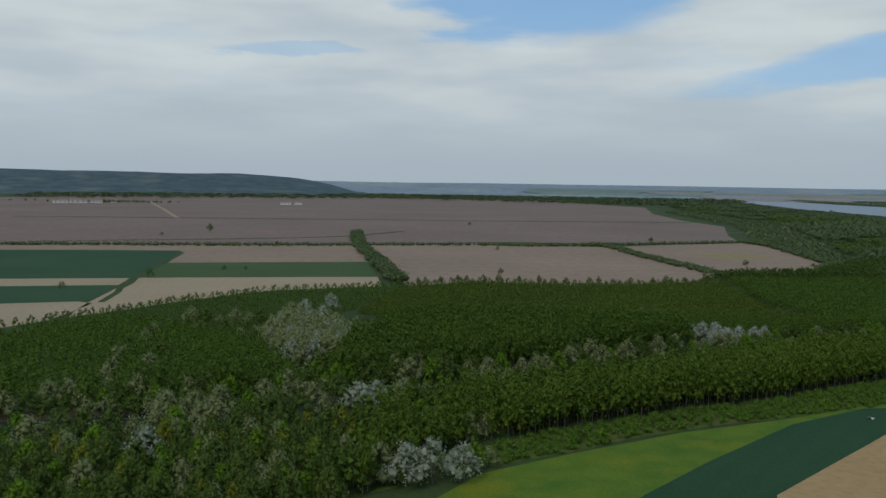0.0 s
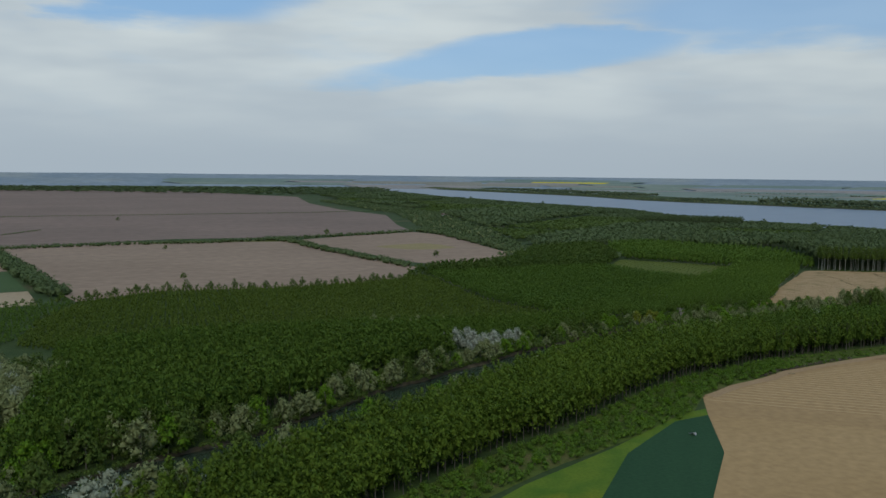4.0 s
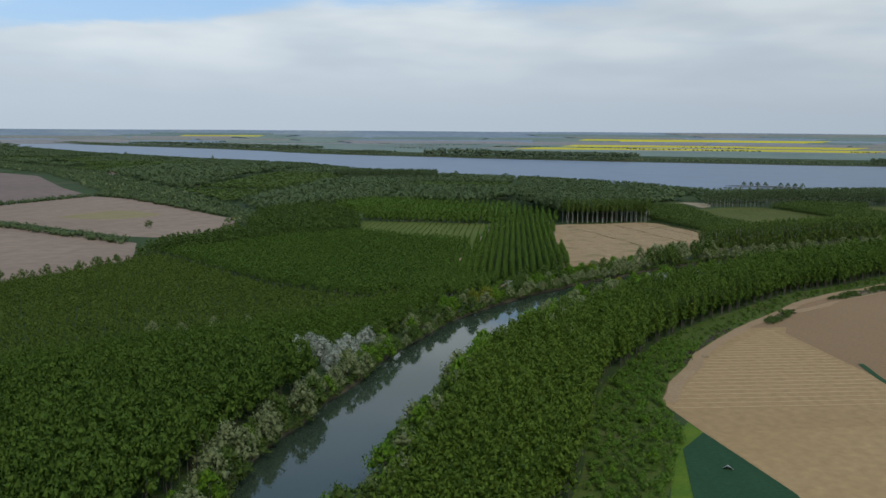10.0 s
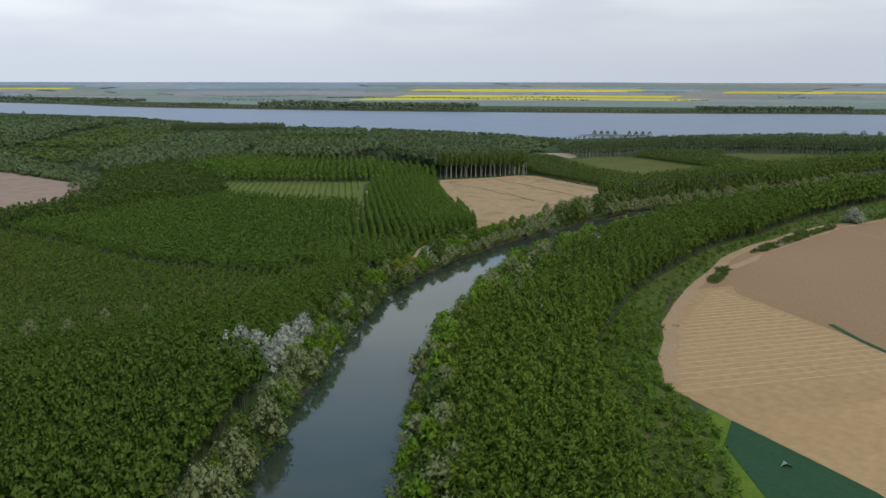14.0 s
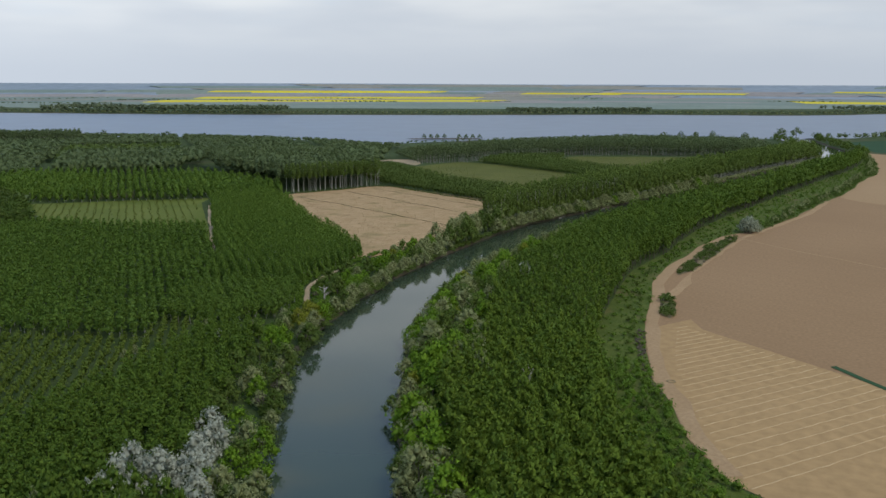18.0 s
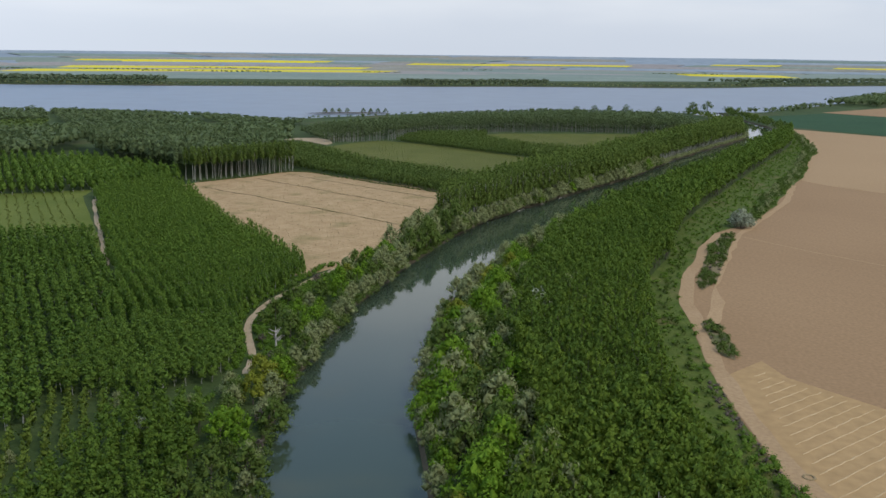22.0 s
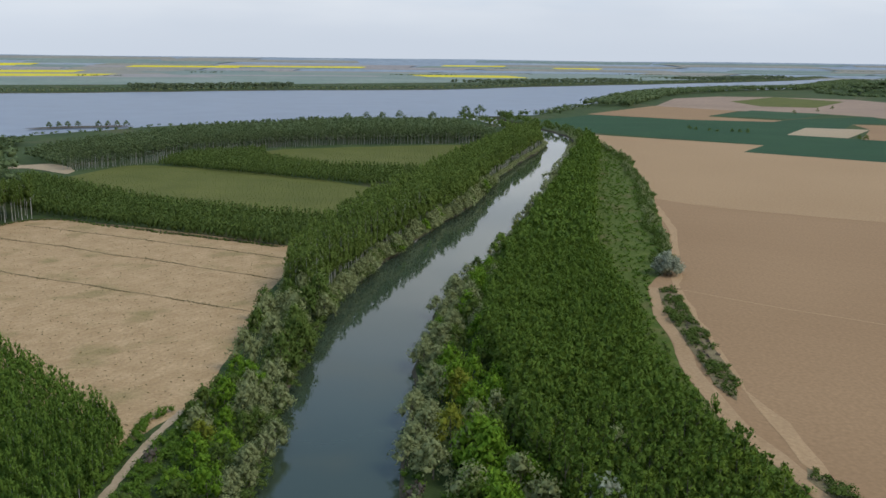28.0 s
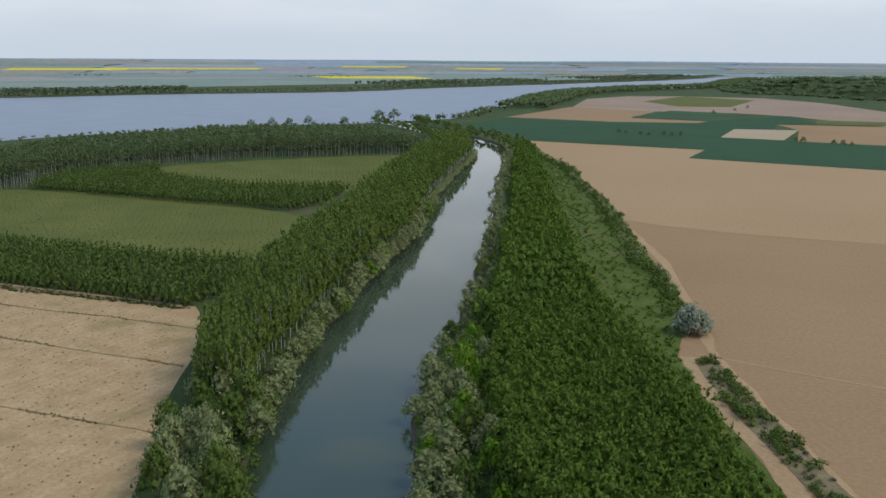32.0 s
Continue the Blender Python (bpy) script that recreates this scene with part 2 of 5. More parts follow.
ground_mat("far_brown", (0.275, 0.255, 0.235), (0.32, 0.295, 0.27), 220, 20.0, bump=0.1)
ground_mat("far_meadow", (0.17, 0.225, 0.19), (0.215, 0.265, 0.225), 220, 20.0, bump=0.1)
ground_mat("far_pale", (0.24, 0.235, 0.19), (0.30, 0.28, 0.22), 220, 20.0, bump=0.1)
ground_mat("sand_track", (0.33, 0.25, 0.15), (0.44, 0.34, 0.22), 6, 0.7)
ground_mat("bank_mud", (0.075, 0.062, 0.038), (0.12, 0.097, 0.062), 5, 0.6)
# hill woods turned blue-grey: the haze of distance is in the colour
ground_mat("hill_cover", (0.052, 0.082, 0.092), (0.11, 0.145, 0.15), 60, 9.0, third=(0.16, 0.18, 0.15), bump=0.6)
# outer plain: blue-grey base colour stands in for haze towards the skyline
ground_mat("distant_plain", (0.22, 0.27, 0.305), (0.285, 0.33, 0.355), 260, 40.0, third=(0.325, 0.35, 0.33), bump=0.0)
ground_mat("straw", (0.43, 0.305, 0.160), (0.52, 0.385, 0.215), 3, 0.5, bump=0.8)
ground_mat("sand_soft", (0.36, 0.235, 0.122), (0.415, 0.28, 0.152), 12, 0.9)
ground_mat("field_rut", (0.372, 0.242, 0.126), (0.43, 0.285, 0.15), 12, 0.9)
ground_mat("yellow_weeds", (0.28, 0.22, 0.10), (0.33, 0.26, 0.12), 18, 2.0)
ground_mat("verge_grass", (0.06, 0.096, 0.014), (0.115, 0.142, 0.028), 5, 1.0, third=(0.14, 0.122, 0.045), bump=0.8)
ground_mat("islet_grass", (0.16, 0.13, 0.065), (0.24, 0.19, 0.10), 4, 0.6, third=(0.09, 0.11, 0.035), bump=0.8)
ground_mat("wood_floor", (0.035, 0.06, 0.015), (0.06, 0.085, 0.025), 9, 1.0, bump=0.8)
ground_mat("brush", (0.24, 0.175, 0.09), (0.35, 0.26, 0.14), 4, 0.6, bump=0.9)
ground_mat("deadwood_litter", (0.28, 0.24, 0.18), (0.42, 0.37, 0.29), 4, 0.6, bump=0.9)
ground_mat("white_wall", (0.66, 0.65, 0.62), (0.78, 0.77, 0.74), 3, 0.4, 0.8, bump=0.1)
ground_mat("roof_tile", (0.28, 0.19, 0.16), (0.36, 0.26, 0.22), 3, 0.4, 0.8)
ground_mat("dark_glass", (0.03, 0.035, 0.04), (0.05, 0.055, 0.06), 3, 0.4, 0.2, bump=0.0)
water_mat("river_water", (0.034, 0.05, 0.031), 0.045, 0.5, 0.04)
# wide river: base colour holds the sky's reflected tone, specular is kept weak
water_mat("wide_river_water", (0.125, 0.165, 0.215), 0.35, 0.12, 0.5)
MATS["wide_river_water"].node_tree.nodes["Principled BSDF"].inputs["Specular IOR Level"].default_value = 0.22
leaf_mat("poplar_leaf", (0.079, 0.132, 0.015), (0.156, 0.227, 0.029))
leaf_mat("strip_leaf", (0.064, 0.118, 0.017), (0.128, 0.198, 0.028))
leaf_mat("dark_poplar_leaf", (0.074, 0.134, 0.017), (0.137, 0.212, 0.03))
leaf_mat("young_leaf", (0.078, 0.146, 0.021), (0.15, 0.236, 0.036))
leaf_mat("bright_young_leaf", (0.072, 0.134, 0.02), (0.14, 0.222, 0.035))
leaf_mat("low_leaf", (0.084, 0.132, 0.017), (0.157, 0.21, 0.036))
leaf_mat("far_young_leaf", (0.088, 0.136, 0.029), (0.14, 0.193, 0.044))
leaf_mat("tall_leaf", (0.09, 0.142, 0.027), (0.16, 0.22, 0.045))
leaf_mat("willow_leaf", (0.205, 0.236, 0.094), (0.295, 0.325, 0.142))
leaf_mat("silver_leaf", (0.27, 0.3, 0.2), (0.41, 0.44, 0.32))
leaf_mat("white_leaf", (0.345, 0.365, 0.275), (0.50, 0.52, 0.41))
leaf_mat("fresh_leaf", (0.09, 0.185, 0.013), (0.185, 0.31, 0.027))
leaf_mat("olive_leaf", (0.16, 0.19, 0.02), (0.25, 0.275, 0.035))
leaf_mat("shrub_leaf", (0.068, 0.118, 0.02), (0.134, 0.186, 0.039))
leaf_mat("bright_shrub_leaf", (0.077, 0.159, 0.015), (0.15, 0.24, 0.035))
# leaves of far woods and far shore: greens lifted and greyed as haze
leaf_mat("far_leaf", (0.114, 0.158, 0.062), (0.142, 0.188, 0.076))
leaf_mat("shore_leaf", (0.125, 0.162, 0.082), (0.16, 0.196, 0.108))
leaf_mat("dry_litter", (0.24, 0.17, 0.075), (0.5, 0.36, 0.185))
leaf_mat("sapling_leaf", (0.1, 0.128, 0.026), (0.15, 0.172, 0.042))
leaf_mat("weed_leaf", (0.14, 0.125, 0.05), (0.24, 0.19, 0.09))
leaf_mat("bare_twig", (0.11, 0.088, 0.066), (0.2, 0.165, 0.13))
bark_mat("pale_bark", (0.27, 0.26, 0.22), (0.46, 0.45, 0.40))
bark_mat("dark_bark", (0.06, 0.05, 0.04), (0.14, 0.12, 0.09))
bark_mat("dead_wood", (0.30, 0.27, 0.23), (0.46, 0.43, 0.38))

# ---- mesh helpers ----


def tri_mesh(name, verts, tris, material, soft=False, normals=None):
    verts, tris = np.asarray(verts, np.float32), np.asarray(tris, np.int32)
    me = bpy.data.meshes.new(name)
    me.vertices.add(len(verts))
    me.vertices.foreach_set("co", verts.ravel())
    me.loops.add(tris.size)
    me.loops.foreach_set("vertex_index", tris.ravel())
    me.polygons.add(len(tris))
    me.polygons.foreach_set("loop_start", np.arange(0, tris.size, 3, dtype=np.int32))
    if soft:
        me.polygons.foreach_set("use_smooth", np.ones(len(tris), bool))
    me.update(calc_edges=True)
    if normals is not None:
        a = me.attributes.new("custom_normal", "FLOAT_VECTOR", "POINT")
        a.data.foreach_set("vector", np.asarray(normals, np.float32).ravel())
    me.materials.append(MATS[material])
    return me


def smooth_line(pts, step=8.0, wiggle=0.0, seed=1):
    """A rounded line through the corners of a plan, cut to steps, with a natural wiggle."""
    p = [Vector((*q, 0)) for q in pts]
    p = [2 * p[0] - p[1], *p, 2 * p[-1] - p[-2]]
    out = []
    for i in range(1, len(p) - 2):
        n = max(1, int((p[i + 1] - p[i]).length / step))
        for k in range(n):
            s = k / n
            a, b, c, d = p[i - 1:i + 3]
            q = 0.5 * (2 * b + (c - a) * s + (2 * a - 5 * b + 4 * c - d) * s * s + (3 * b - 3 * c + d - a) * s ** 3)
            if wiggle:
                q = q + wiggle * Vector((noise.noise((q.x * 0.05, q.y * 0.05, seed)), noise.noise((q.x * 0.05, q.y * 0.05, seed + 9)), 0))
            out.append((q.x, q.y))
    out.append((p[-2].x, p[-2].y))
    return np.array(out)


def offset(line, d):
    """The line moved d metres to its left."""
    t = np.gradient(line, axis=0)
    t /= np.linalg.norm(t, axis=1)[:, None] + 1e-9
    return line + d * np.c_[-t[:, 1], t[:, 0]]


def cut(line, x0, x1):
    return line[(line[:, 0] >= x0) & (line[:, 0] <= x1)]


def inside(poly, pts):
    poly, pts = np.asarray(poly, float), np.asarray(pts, float)
    a, b = poly, np.roll(poly, -1, axis=0)
    hit = np.zeros(len(pts), bool)
    for (x0, y0), (x1, y1) in zip(a, b):
        if y0 == y1:
            continue
        cross = ((y0 > pts[:, 1]) != (y1 > pts[:, 1])) & (pts[:, 0] < (x1 - x0) * (pts[:, 1] - y0) / (y1 - y0) + x0)
        hit ^= cross
    return hit


def distance_to(line, pts):
    best = np.full(len(pts), 1e9)
    for a, b in zip(line[:-1], line[1:]):
        ab = b - a
        s = np.clip(((pts - a) @ ab) / (ab @ ab + 1e-9), 0, 1)
        best = np.minimum(best, np.linalg.norm(pts - (a + s[:, None] * ab), axis=1))
    return best


def flat_mesh(name, poly, z, material):
    from mathutils.geometry import tessellate_polygon
    vs = [Vector((x, y, 0)) for x, y in poly]
    tris = [t for t in tessellate_polygon([vs])]
    me = tri_mesh(name, [(x, y, z) for x, y in poly], tris, material)
    if len(me.polygons) and me.polygons[0].normal.z < 0:
        me.flip_normals()
    return me


def field(name, poly, z, material, label, rounded=0.0, category="field"):
    line = smooth_line([*poly, poly[0]], 10.0, rounded, 3)[:-1] if rounded else np.array(poly, float)
    return tagged(new(name, flat_mesh(name, line, z, material)), label, category, kind="structure")


def ribbon(name, line, width, z, material, label, category="track", crown=0.0, kind="structure", ragged=0.0):
    half = np.array([width / 2 * (1 + ragged * noise.noise((x * 0.3, y * 0.3, 4.0)) + ragged * noise.noise((x * 0.9, y * 0.9, 7.0))) for x, y in line])[:, None]
    l, r = offset(line, half), offset(line, -half)
    n = len(line)
    v = [(x, y, z) for x, y in l] + [(x, y, z + crown) for x, y in line] + [(x, y, z) for x, y in r]
    f = []
    for i in range(n - 1):
        for a in (0, n):
            f += [(a + i, a + n + i, a + n + i + 1), (a + i, a + n + i + 1, a + i + 1)]
    return tagged(new(name, tri_mesh(name, v, f, material)), label, category, kind=kind)


# ---- plan: banks, edges, rivers ----
LEFT_BANK = smooth_line([(-330, 190), (-200, 220), (-100, 248), (-30, 276), (19, 299), (58, 326), (104, 352), (139, 371), (176, 387), (205, 397),
                         (240, 402), (272, 404), (305, 404), (350, 401), (400, 394), (431, 386), (485, 367), (553, 340), (598, 324),
                         (682, 300), (763, 270), (850, 238), (950, 226), (1060, 240), (1175, 262)], 8, 2.5, 1)
RIGHT_BANK = smooth_line([(-330, 162), (-200, 190), (-100, 217), (-35, 244), (25, 273), (67, 298), (111, 326), (147, 345), (166, 353), (204, 366),
                          (240, 374), (281, 379), (302, 378), (346, 373), (390, 365), (433, 350), (462, 338), (492, 327), (544, 310),
                          (598, 292), (684, 266), (790, 232), (870, 206), (950, 196), (1060, 208), (1195, 225)], 8, 2.5, 5)
FIELD_EDGE = smooth_line([(10, 206), (31, 218), (65, 239), (98, 253), (140, 273), (155, 287), (190, 300), (214, 306), (254, 312), (296, 315),
                          (335, 314), (384, 305), (413, 297), (424, 291), (440, 280), (466, 271), (512, 258), (571, 241), (626, 226), (684, 214),
                          (750, 197), (788, 192), (870, 186), (964, 181)], 8, 2.0, 7)
POPLAR_EDGE = smooth_line([(-330, 60), (-60, 150), (0, 214), (60, 254), (95, 270), (150, 302.5), (200, 317.5), (235, 323.6), (262, 325.2), (300, 326), (330, 325), (363, 317.5),
                           (401, 313), (452, 304), (538, 281), (693, 237), (800, 207), (900, 192)], 8, 1.0, 8)
NEAR_SHORE_NORTH = smooth_line([(1190, 3900), (1040, 3000), (975, 2420), (955, 1850), (990, 1520), (905, 1230), (885, 1080), (940, 920), (925, 750), (890, 690), (950, 640), (1050, 560), (1130, 410), (1175, 262)], 40, 14, 2)
NEAR_SHORE_SOUTH = smooth_line([(1195, 225), (1230, 170), (1475, 40), (1560, -5), (1900, -200), (2160, -480), (2300, -713), (2700, -1000), (3400, -1560), (3700, -1800)], 40, 10, 4)
FAR_SHORE = smooth_line([(1470, 3900), (1440, 3500), (1500, 2600), (1440, 2100), (1530, 1601), (1580, 1396), (1766, 919), (1950, 554), (2064, 217), (2301, -52), (2626, -475),
                         (3105, -1063), (3650, -1560), (3850, -1740)], 60, 14, 6)
C0 = np.array((100.0, 200.0))
FLAT_R, RIM_R, RIM_Z = 4000.0, 4720.0, 55.0


def bearing(p):
    return math.atan2(p[1] - C0[1], p[0] - C0[0])


def arc(a0, a1, n):
    return [(C0[0] + FLAT_R * math.cos(a), C0[1] + FLAT_R * math.sin(a)) for a in np.linspace(a0, a1, n)]


def on_rim(p):
    a = bearing(p)
    return (C0[0] + FLAT_R * math.cos(a), C0[1] + FLAT_R * math.sin(a))


def build_ground():
    from mathutils.geometry import tessellate_polygon
    inlet = [tuple(p) for p in LEFT_BANK[::-1]] + [tuple(p) for p in RIGHT_BANK]
    north0, south0 = on_rim(NEAR_SHORE_NORTH[0]), on_rim(NEAR_SHORE_SOUTH[-1])
    near = [north0] + [tuple(p) for p in NEAR_SHORE_NORTH[:-1]] + inlet + [tuple(p) for p in NEAR_SHORE_SOUTH[1:]] + [south0]
    a0, a1 = bearing(south0), bearing(north0)
    near += arc(a0, a1 - 2 * math.pi, 140)[1:-1]
    fn, fs = on_rim(FAR_SHORE[0]), on_rim(FAR_SHORE[-1])
    far = [fn] + [tuple(p) for p in FAR_SHORE] + [fs] + arc(bearing(fs), bearing(fn), 70)[1:-1]
    verts, tris = [], []
    for poly in (near, far):
        base = len(verts)
        verts += [(x, y, 0.0) for x, y in poly]
        for t in tessellate_polygon([[Vector((x, y, 0)) for x, y in poly]]):
            a, b, c = (Vector(verts[base + i]) for i in t)
            t = t if (b - a).cross(c - a).z > 0 else t[::-1]
            tris.append(tuple(base + i for i in t))
    flat = len(tris)
    # banks that slope under the water
    for line, d in ((LEFT_BANK, -2.4), (RIGHT_BANK, 2.4), (NEAR_SHORE_NORTH, 6.0), (NEAR_SHORE_SOUTH, 6.0), (FAR_SHORE, -6.0)):
        low, base, n = offset(line, d), len(verts), len(line)
        verts += [(x, y, 0.0) for x, y in line] + [(x, y, -3.0) for x, y in low]
        for i in range(n - 1):
            tris += [(base + i, base + n + i, base + n + i + 1), (base + i, base + n + i + 1, base + i + 1)]
    mud = len(tris)
    # the plain climbs gently to the skyline
    n, rings, base = 240, 8, len(verts)
    for k in range(rings):
        s = k / (rings - 1)
        for j in range(n):
            a = 2 * math.pi * j / n
            r = FLAT_R - 2 + (RIM_R - FLAT_R) * s
            z = RIM_Z * s + s * 4.0 * noise.noise((math.cos(a) * 6, math.sin(a) * 6, 3.0))
            verts.append((C0[0] + r * math.cos(a), C0[1] + r * math.sin(a), z))
    for k in range(rings - 1):
        for j in range(n):
            a, b, c, d = (base + k * n + j, base + (k + 1) * n + j, base + (k + 1) * n + (j + 1) % n, base + k * n + (j + 1) % n)
            tris += [(a, b, c), (a, c, d)]
    me = tri_mesh("ground", verts, tris, "rough_grass")
    # the climbing rim takes the colour with haze painted in
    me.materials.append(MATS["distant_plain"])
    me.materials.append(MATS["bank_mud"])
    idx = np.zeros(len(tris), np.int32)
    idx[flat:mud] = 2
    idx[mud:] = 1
    me.polygons.foreach_set("material_index", idx)
    return tagged(new("ground", me), "flat river plain of rough grass reaching the horizon, haze painted on its rim", "ground", kind="structure")


build_ground()


def water_between(name, a, b, z, material, label):
    n = 160

    def even(line):
        d = np.r_[0, np.cumsum(np.linalg.norm(np.diff(line, axis=0), axis=1))]
        s = np.linspace(0, d[-1], n)
        return np.c_[np.interp(s, d, line[:, 0]), np.interp(s, d, line[:, 1])]
    a, b = even(a), even(b)
    v = [(x, y, z) for x, y in a] + [(x, y, z) for x, y in b]
    f = []
    for i in range(n - 1):
        f += [(i, n + i, n + i + 1), (i, n + i + 1, i + 1)]
    me = tri_mesh(name, v, f, material)
    if me.polygons[0].normal.z < 0:
        me.flip_normals()
    return tagged(new(name, me), label, "river", kind="structure")


water_between("water", offset(LEFT_BANK, 2.5), offset(RIGHT_BANK, -2.5), -1.0, "river_water", "calm dark green side channel between wooded banks")
shore = np.vstack([NEAR_SHORE_NORTH[:-1], NEAR_SHORE_SOUTH])
north_rim, south_rim = np.array(on_rim(NEAR_SHORE_NORTH[0])), np.array(on_rim(NEAR_SHORE_SOUTH[-1]))
shore = np.vstack([north_rim, shore, south_rim])
farside = np.vstack([on_rim(FAR_SHORE[0]), FAR_SHORE, on_rim(FAR_SHORE[-1])])
water_between("water", offset(shore, -8), offset(farside, 10), -1.05, "wide_river_water", "wide river, the overcast sky's pale grey-blue put into its colour")

# ---- fields ----
edge = [tuple(p) for p in FIELD_EDGE]
south_field = [p for p in edge if p[0] > 152]
field("field", south_field + [(905, 112), (856, 51), (804, 92), (700, -20), (500, -420), (60, -300), (73, 189), (122, 239), (141, 268)], 0.04, "brown_field", "wide bare brown ploughed field beside the poplar strip")
far_edge = [p for p in edge if p[0] > 586]
field("field", [(585, 236)] + far_edge + [(905, 112), (856, 51), (804, 92), (700, -20), (540, -320), (390, -70), (480, 100), (545, 200), (566, 224)], 0.07, "far_tan_field", "lighter tan part of the great bare field")
field("field", [(153, 285), (175, 293), (214, 304), (250, 309), (262, 300), (252, 296), (212, 249), (190, 200), (76, 190), (122, 239), (141, 268)], 0.08, "tan_field", "tan dry field with pale straw windrows")
field("field", [(141, 267), (166, 248), (205, 215), (150, 120), (40, 100), (73, 189), (122, 239)], 0.12, "smooth_tan", "smooth pale tan field")
field("field", [(43, 187), (64, 211), (99, 247), (128, 266), (141, 268), (122, 239), (73, 189), (0, 60), (-40, 60)], 0.14, "wheat_green", "dark green young wheat field with a soft edge")
field("meadow", [(8, 200), (31, 216), (65, 237), (98, 252), (135, 272), (145, 274), (141, 268), (128, 266), (99, 247), (64, 211), (43, 187), (-20, 90), (-60, 90)], 0.06, "bright_meadow", "bright yellow-green meadow along the wood", category="meadow")
field("field", [(480, 553), (508, 535), (536, 514), (478, 412), (460, 407), (400, 413), (331, 418), (318, 424), (306, 429), (376, 486), (434, 530), (470, 556)], 0.05, "stubble", "felled plot of pale straw-coloured stubble", 2.0)
field("field", [(672, 548), (722, 512), (625, 380), (520, 385), (575, 495), (640, 545)], 0.05, "dry_meadow", "mown olive-green plot between poplar blocks", 2.0)
field("field", [(760, 450), (818, 440), (855, 300), (818, 288), (690, 340), (705, 400)], 0.05, "dry_meadow", "mown olive-green clearing below tall poplars", 2.0)
field("field", [(384, 669), (441, 594), (424, 582), (300, 490), (292, 490), (344, 528), (331, 566), (328, 610), (352, 636)], 0.05, "young_grass", "strip of light green grass beside young trees", 1.0)
# north: crops near the wood, then wide ploughland
field("field", [(-600, 740), (-328, 795), (-246, 803), (-229, 700), (-213, 580), (-239, 575), (-480, 530)], 0.10, "crop_green", "dark green crop field")
field("field", [(-480, 530), (-239, 575), (-213, 580), (-206, 542), (-224, 538), (-480, 480)], 0.10, "pale_field", "narrow pale straw field")
field("field", [(-480, 480), (-224, 538), (-206, 542), (-196, 477), (-200, 468), (-420, 390)], 0.10, "crop_green", "dark green crop field behind the wood")
field("field", [(-420, 390), (-200, 468), (-190, 462), (-186, 400), (-190, 350), (-420, 320)], 0.10, "pale_field", "pale field corner beside the wood")
field("field", [(-600, 800), (-343, 860), (-260, 876), (-92, 905), (-67, 722), (-223, 688), (-246, 803), (-328, 797), (-600, 745)], 0.10, "plough", "bare pinkish brown field before a hedge")
field("field", [(-223, 688), (-67, 719), (-50, 612), (-209, 584)], 0.10, "meadow_crop", "green crop strip across the plain")
field("field", [(-209, 583), (-50, 611), (-46, 580), (-40, 530), (-105, 490), (-150, 450), (-178, 400), (-189, 440), (-194, 470)], 0.10, "pale_field", "pale straw field along the wood's edge")
field("field", [(-85, 905), (30, 955), (120, 955), (165, 945), (205, 665), (170, 600), (112, 570), (39, 545), (-22, 545), (-34, 600)], 0.10, "plough", "bare pinkish brown field with a few bushes")
field("field", [(30, 955), (120, 955), (165, 945), (168, 925), (120, 930), (40, 930)], 0.14, "dry_meadow", "weedy strip beside the hedge")
field("field", [(180, 940), (255, 985), (340, 1025), (356, 964), (322, 740), (275, 668), (235, 668), (214, 700)], 0.10, "plough", "small bare field with a yellowish patch")
field("field", [(-900, 700), (-430, 862), (-270, 890), (-186, 897), (-102, 918), (66, 985), (169, 978), (345, 1045), (369, 1162), (443, 1419), (430, 1645), (455, 1969), (547, 2470), (300, 3200), (-400, 3300), (-1100, 3000), (-1700, 1800)], 0.10, "far_plough", "vast bare brown ploughland on the plain")
field("field", [(232, 846), (288, 866), (300, 812), (252, 804)], 0.16, "yellow_weeds", "yellowish weedy patch in a bare field", 3.0)
# east, beyond the great field
field("field", [(982, 174), (1135, 185), (1229, 99), (1157, 4), (1125, -87), (1172, -140), (1218, -262), (1109, -221), (1091, -162), (1021, -112), (1042, -82), (955, -18), (863, -116), (640, -400), (500, -320), (718, -1), (804, 92), (856, 51)], 0.16, "wheat_green", "dark green crop field with straight corners")
field("field", [(1247, 98), (1449, -57), (1336, -138), (1213, -45), (1148, -110), (1125, -87), (1157, 4)], 0.20, "brown_field", "bare brown field by the wide river")
field("field", [(1230, -53), (1348, -164), (1275, -231), (1183, -148), (1174, -124)], 0.24, "crop_green", "green crop strip")
field("field", [(1603, -242), (1784, -407), (1621, -456), (1426, -299), (1451, -226)], 0.24, "dry_meadow", "olive green meadow in bare fields")
field("field", [(1449, -60), (1700, -180), (1800, -300), (1784, -407), (1700, -520), (1520, -520), (1200, -430), (900, -420), (700, -330), (863, -116), (1045, -261), (1218, -262), (1290, -225), (1336, -138)], 0.12, "plough", "bare brown field reaching to the hill")
field("field", [(1042, -82), (1018, -139), (920, -59), (955, -18)], 0.24, "pale_field", "pale straw field corner")
field("field", [(1091, -162), (1045, -261), (863, -116), (909, -65), (1018, -139)], 0.20, "brown_field", "bare brown field with bushes on its edge")
field("field", [(1148, -250), (1108, -310), (1054, -267), (1095, -211)], 0.28, "dry_meadow", "narrow yellowish fallow strip")
field("sand_patch", [(706, 597), (722, 592), (730, 578), (720, 566), (694, 551), (680, 552), (697, 570), (707, 583)], 0.20, "pale_field", "bare pale sandy patch beside the tall poplars", 2.0, "sand")
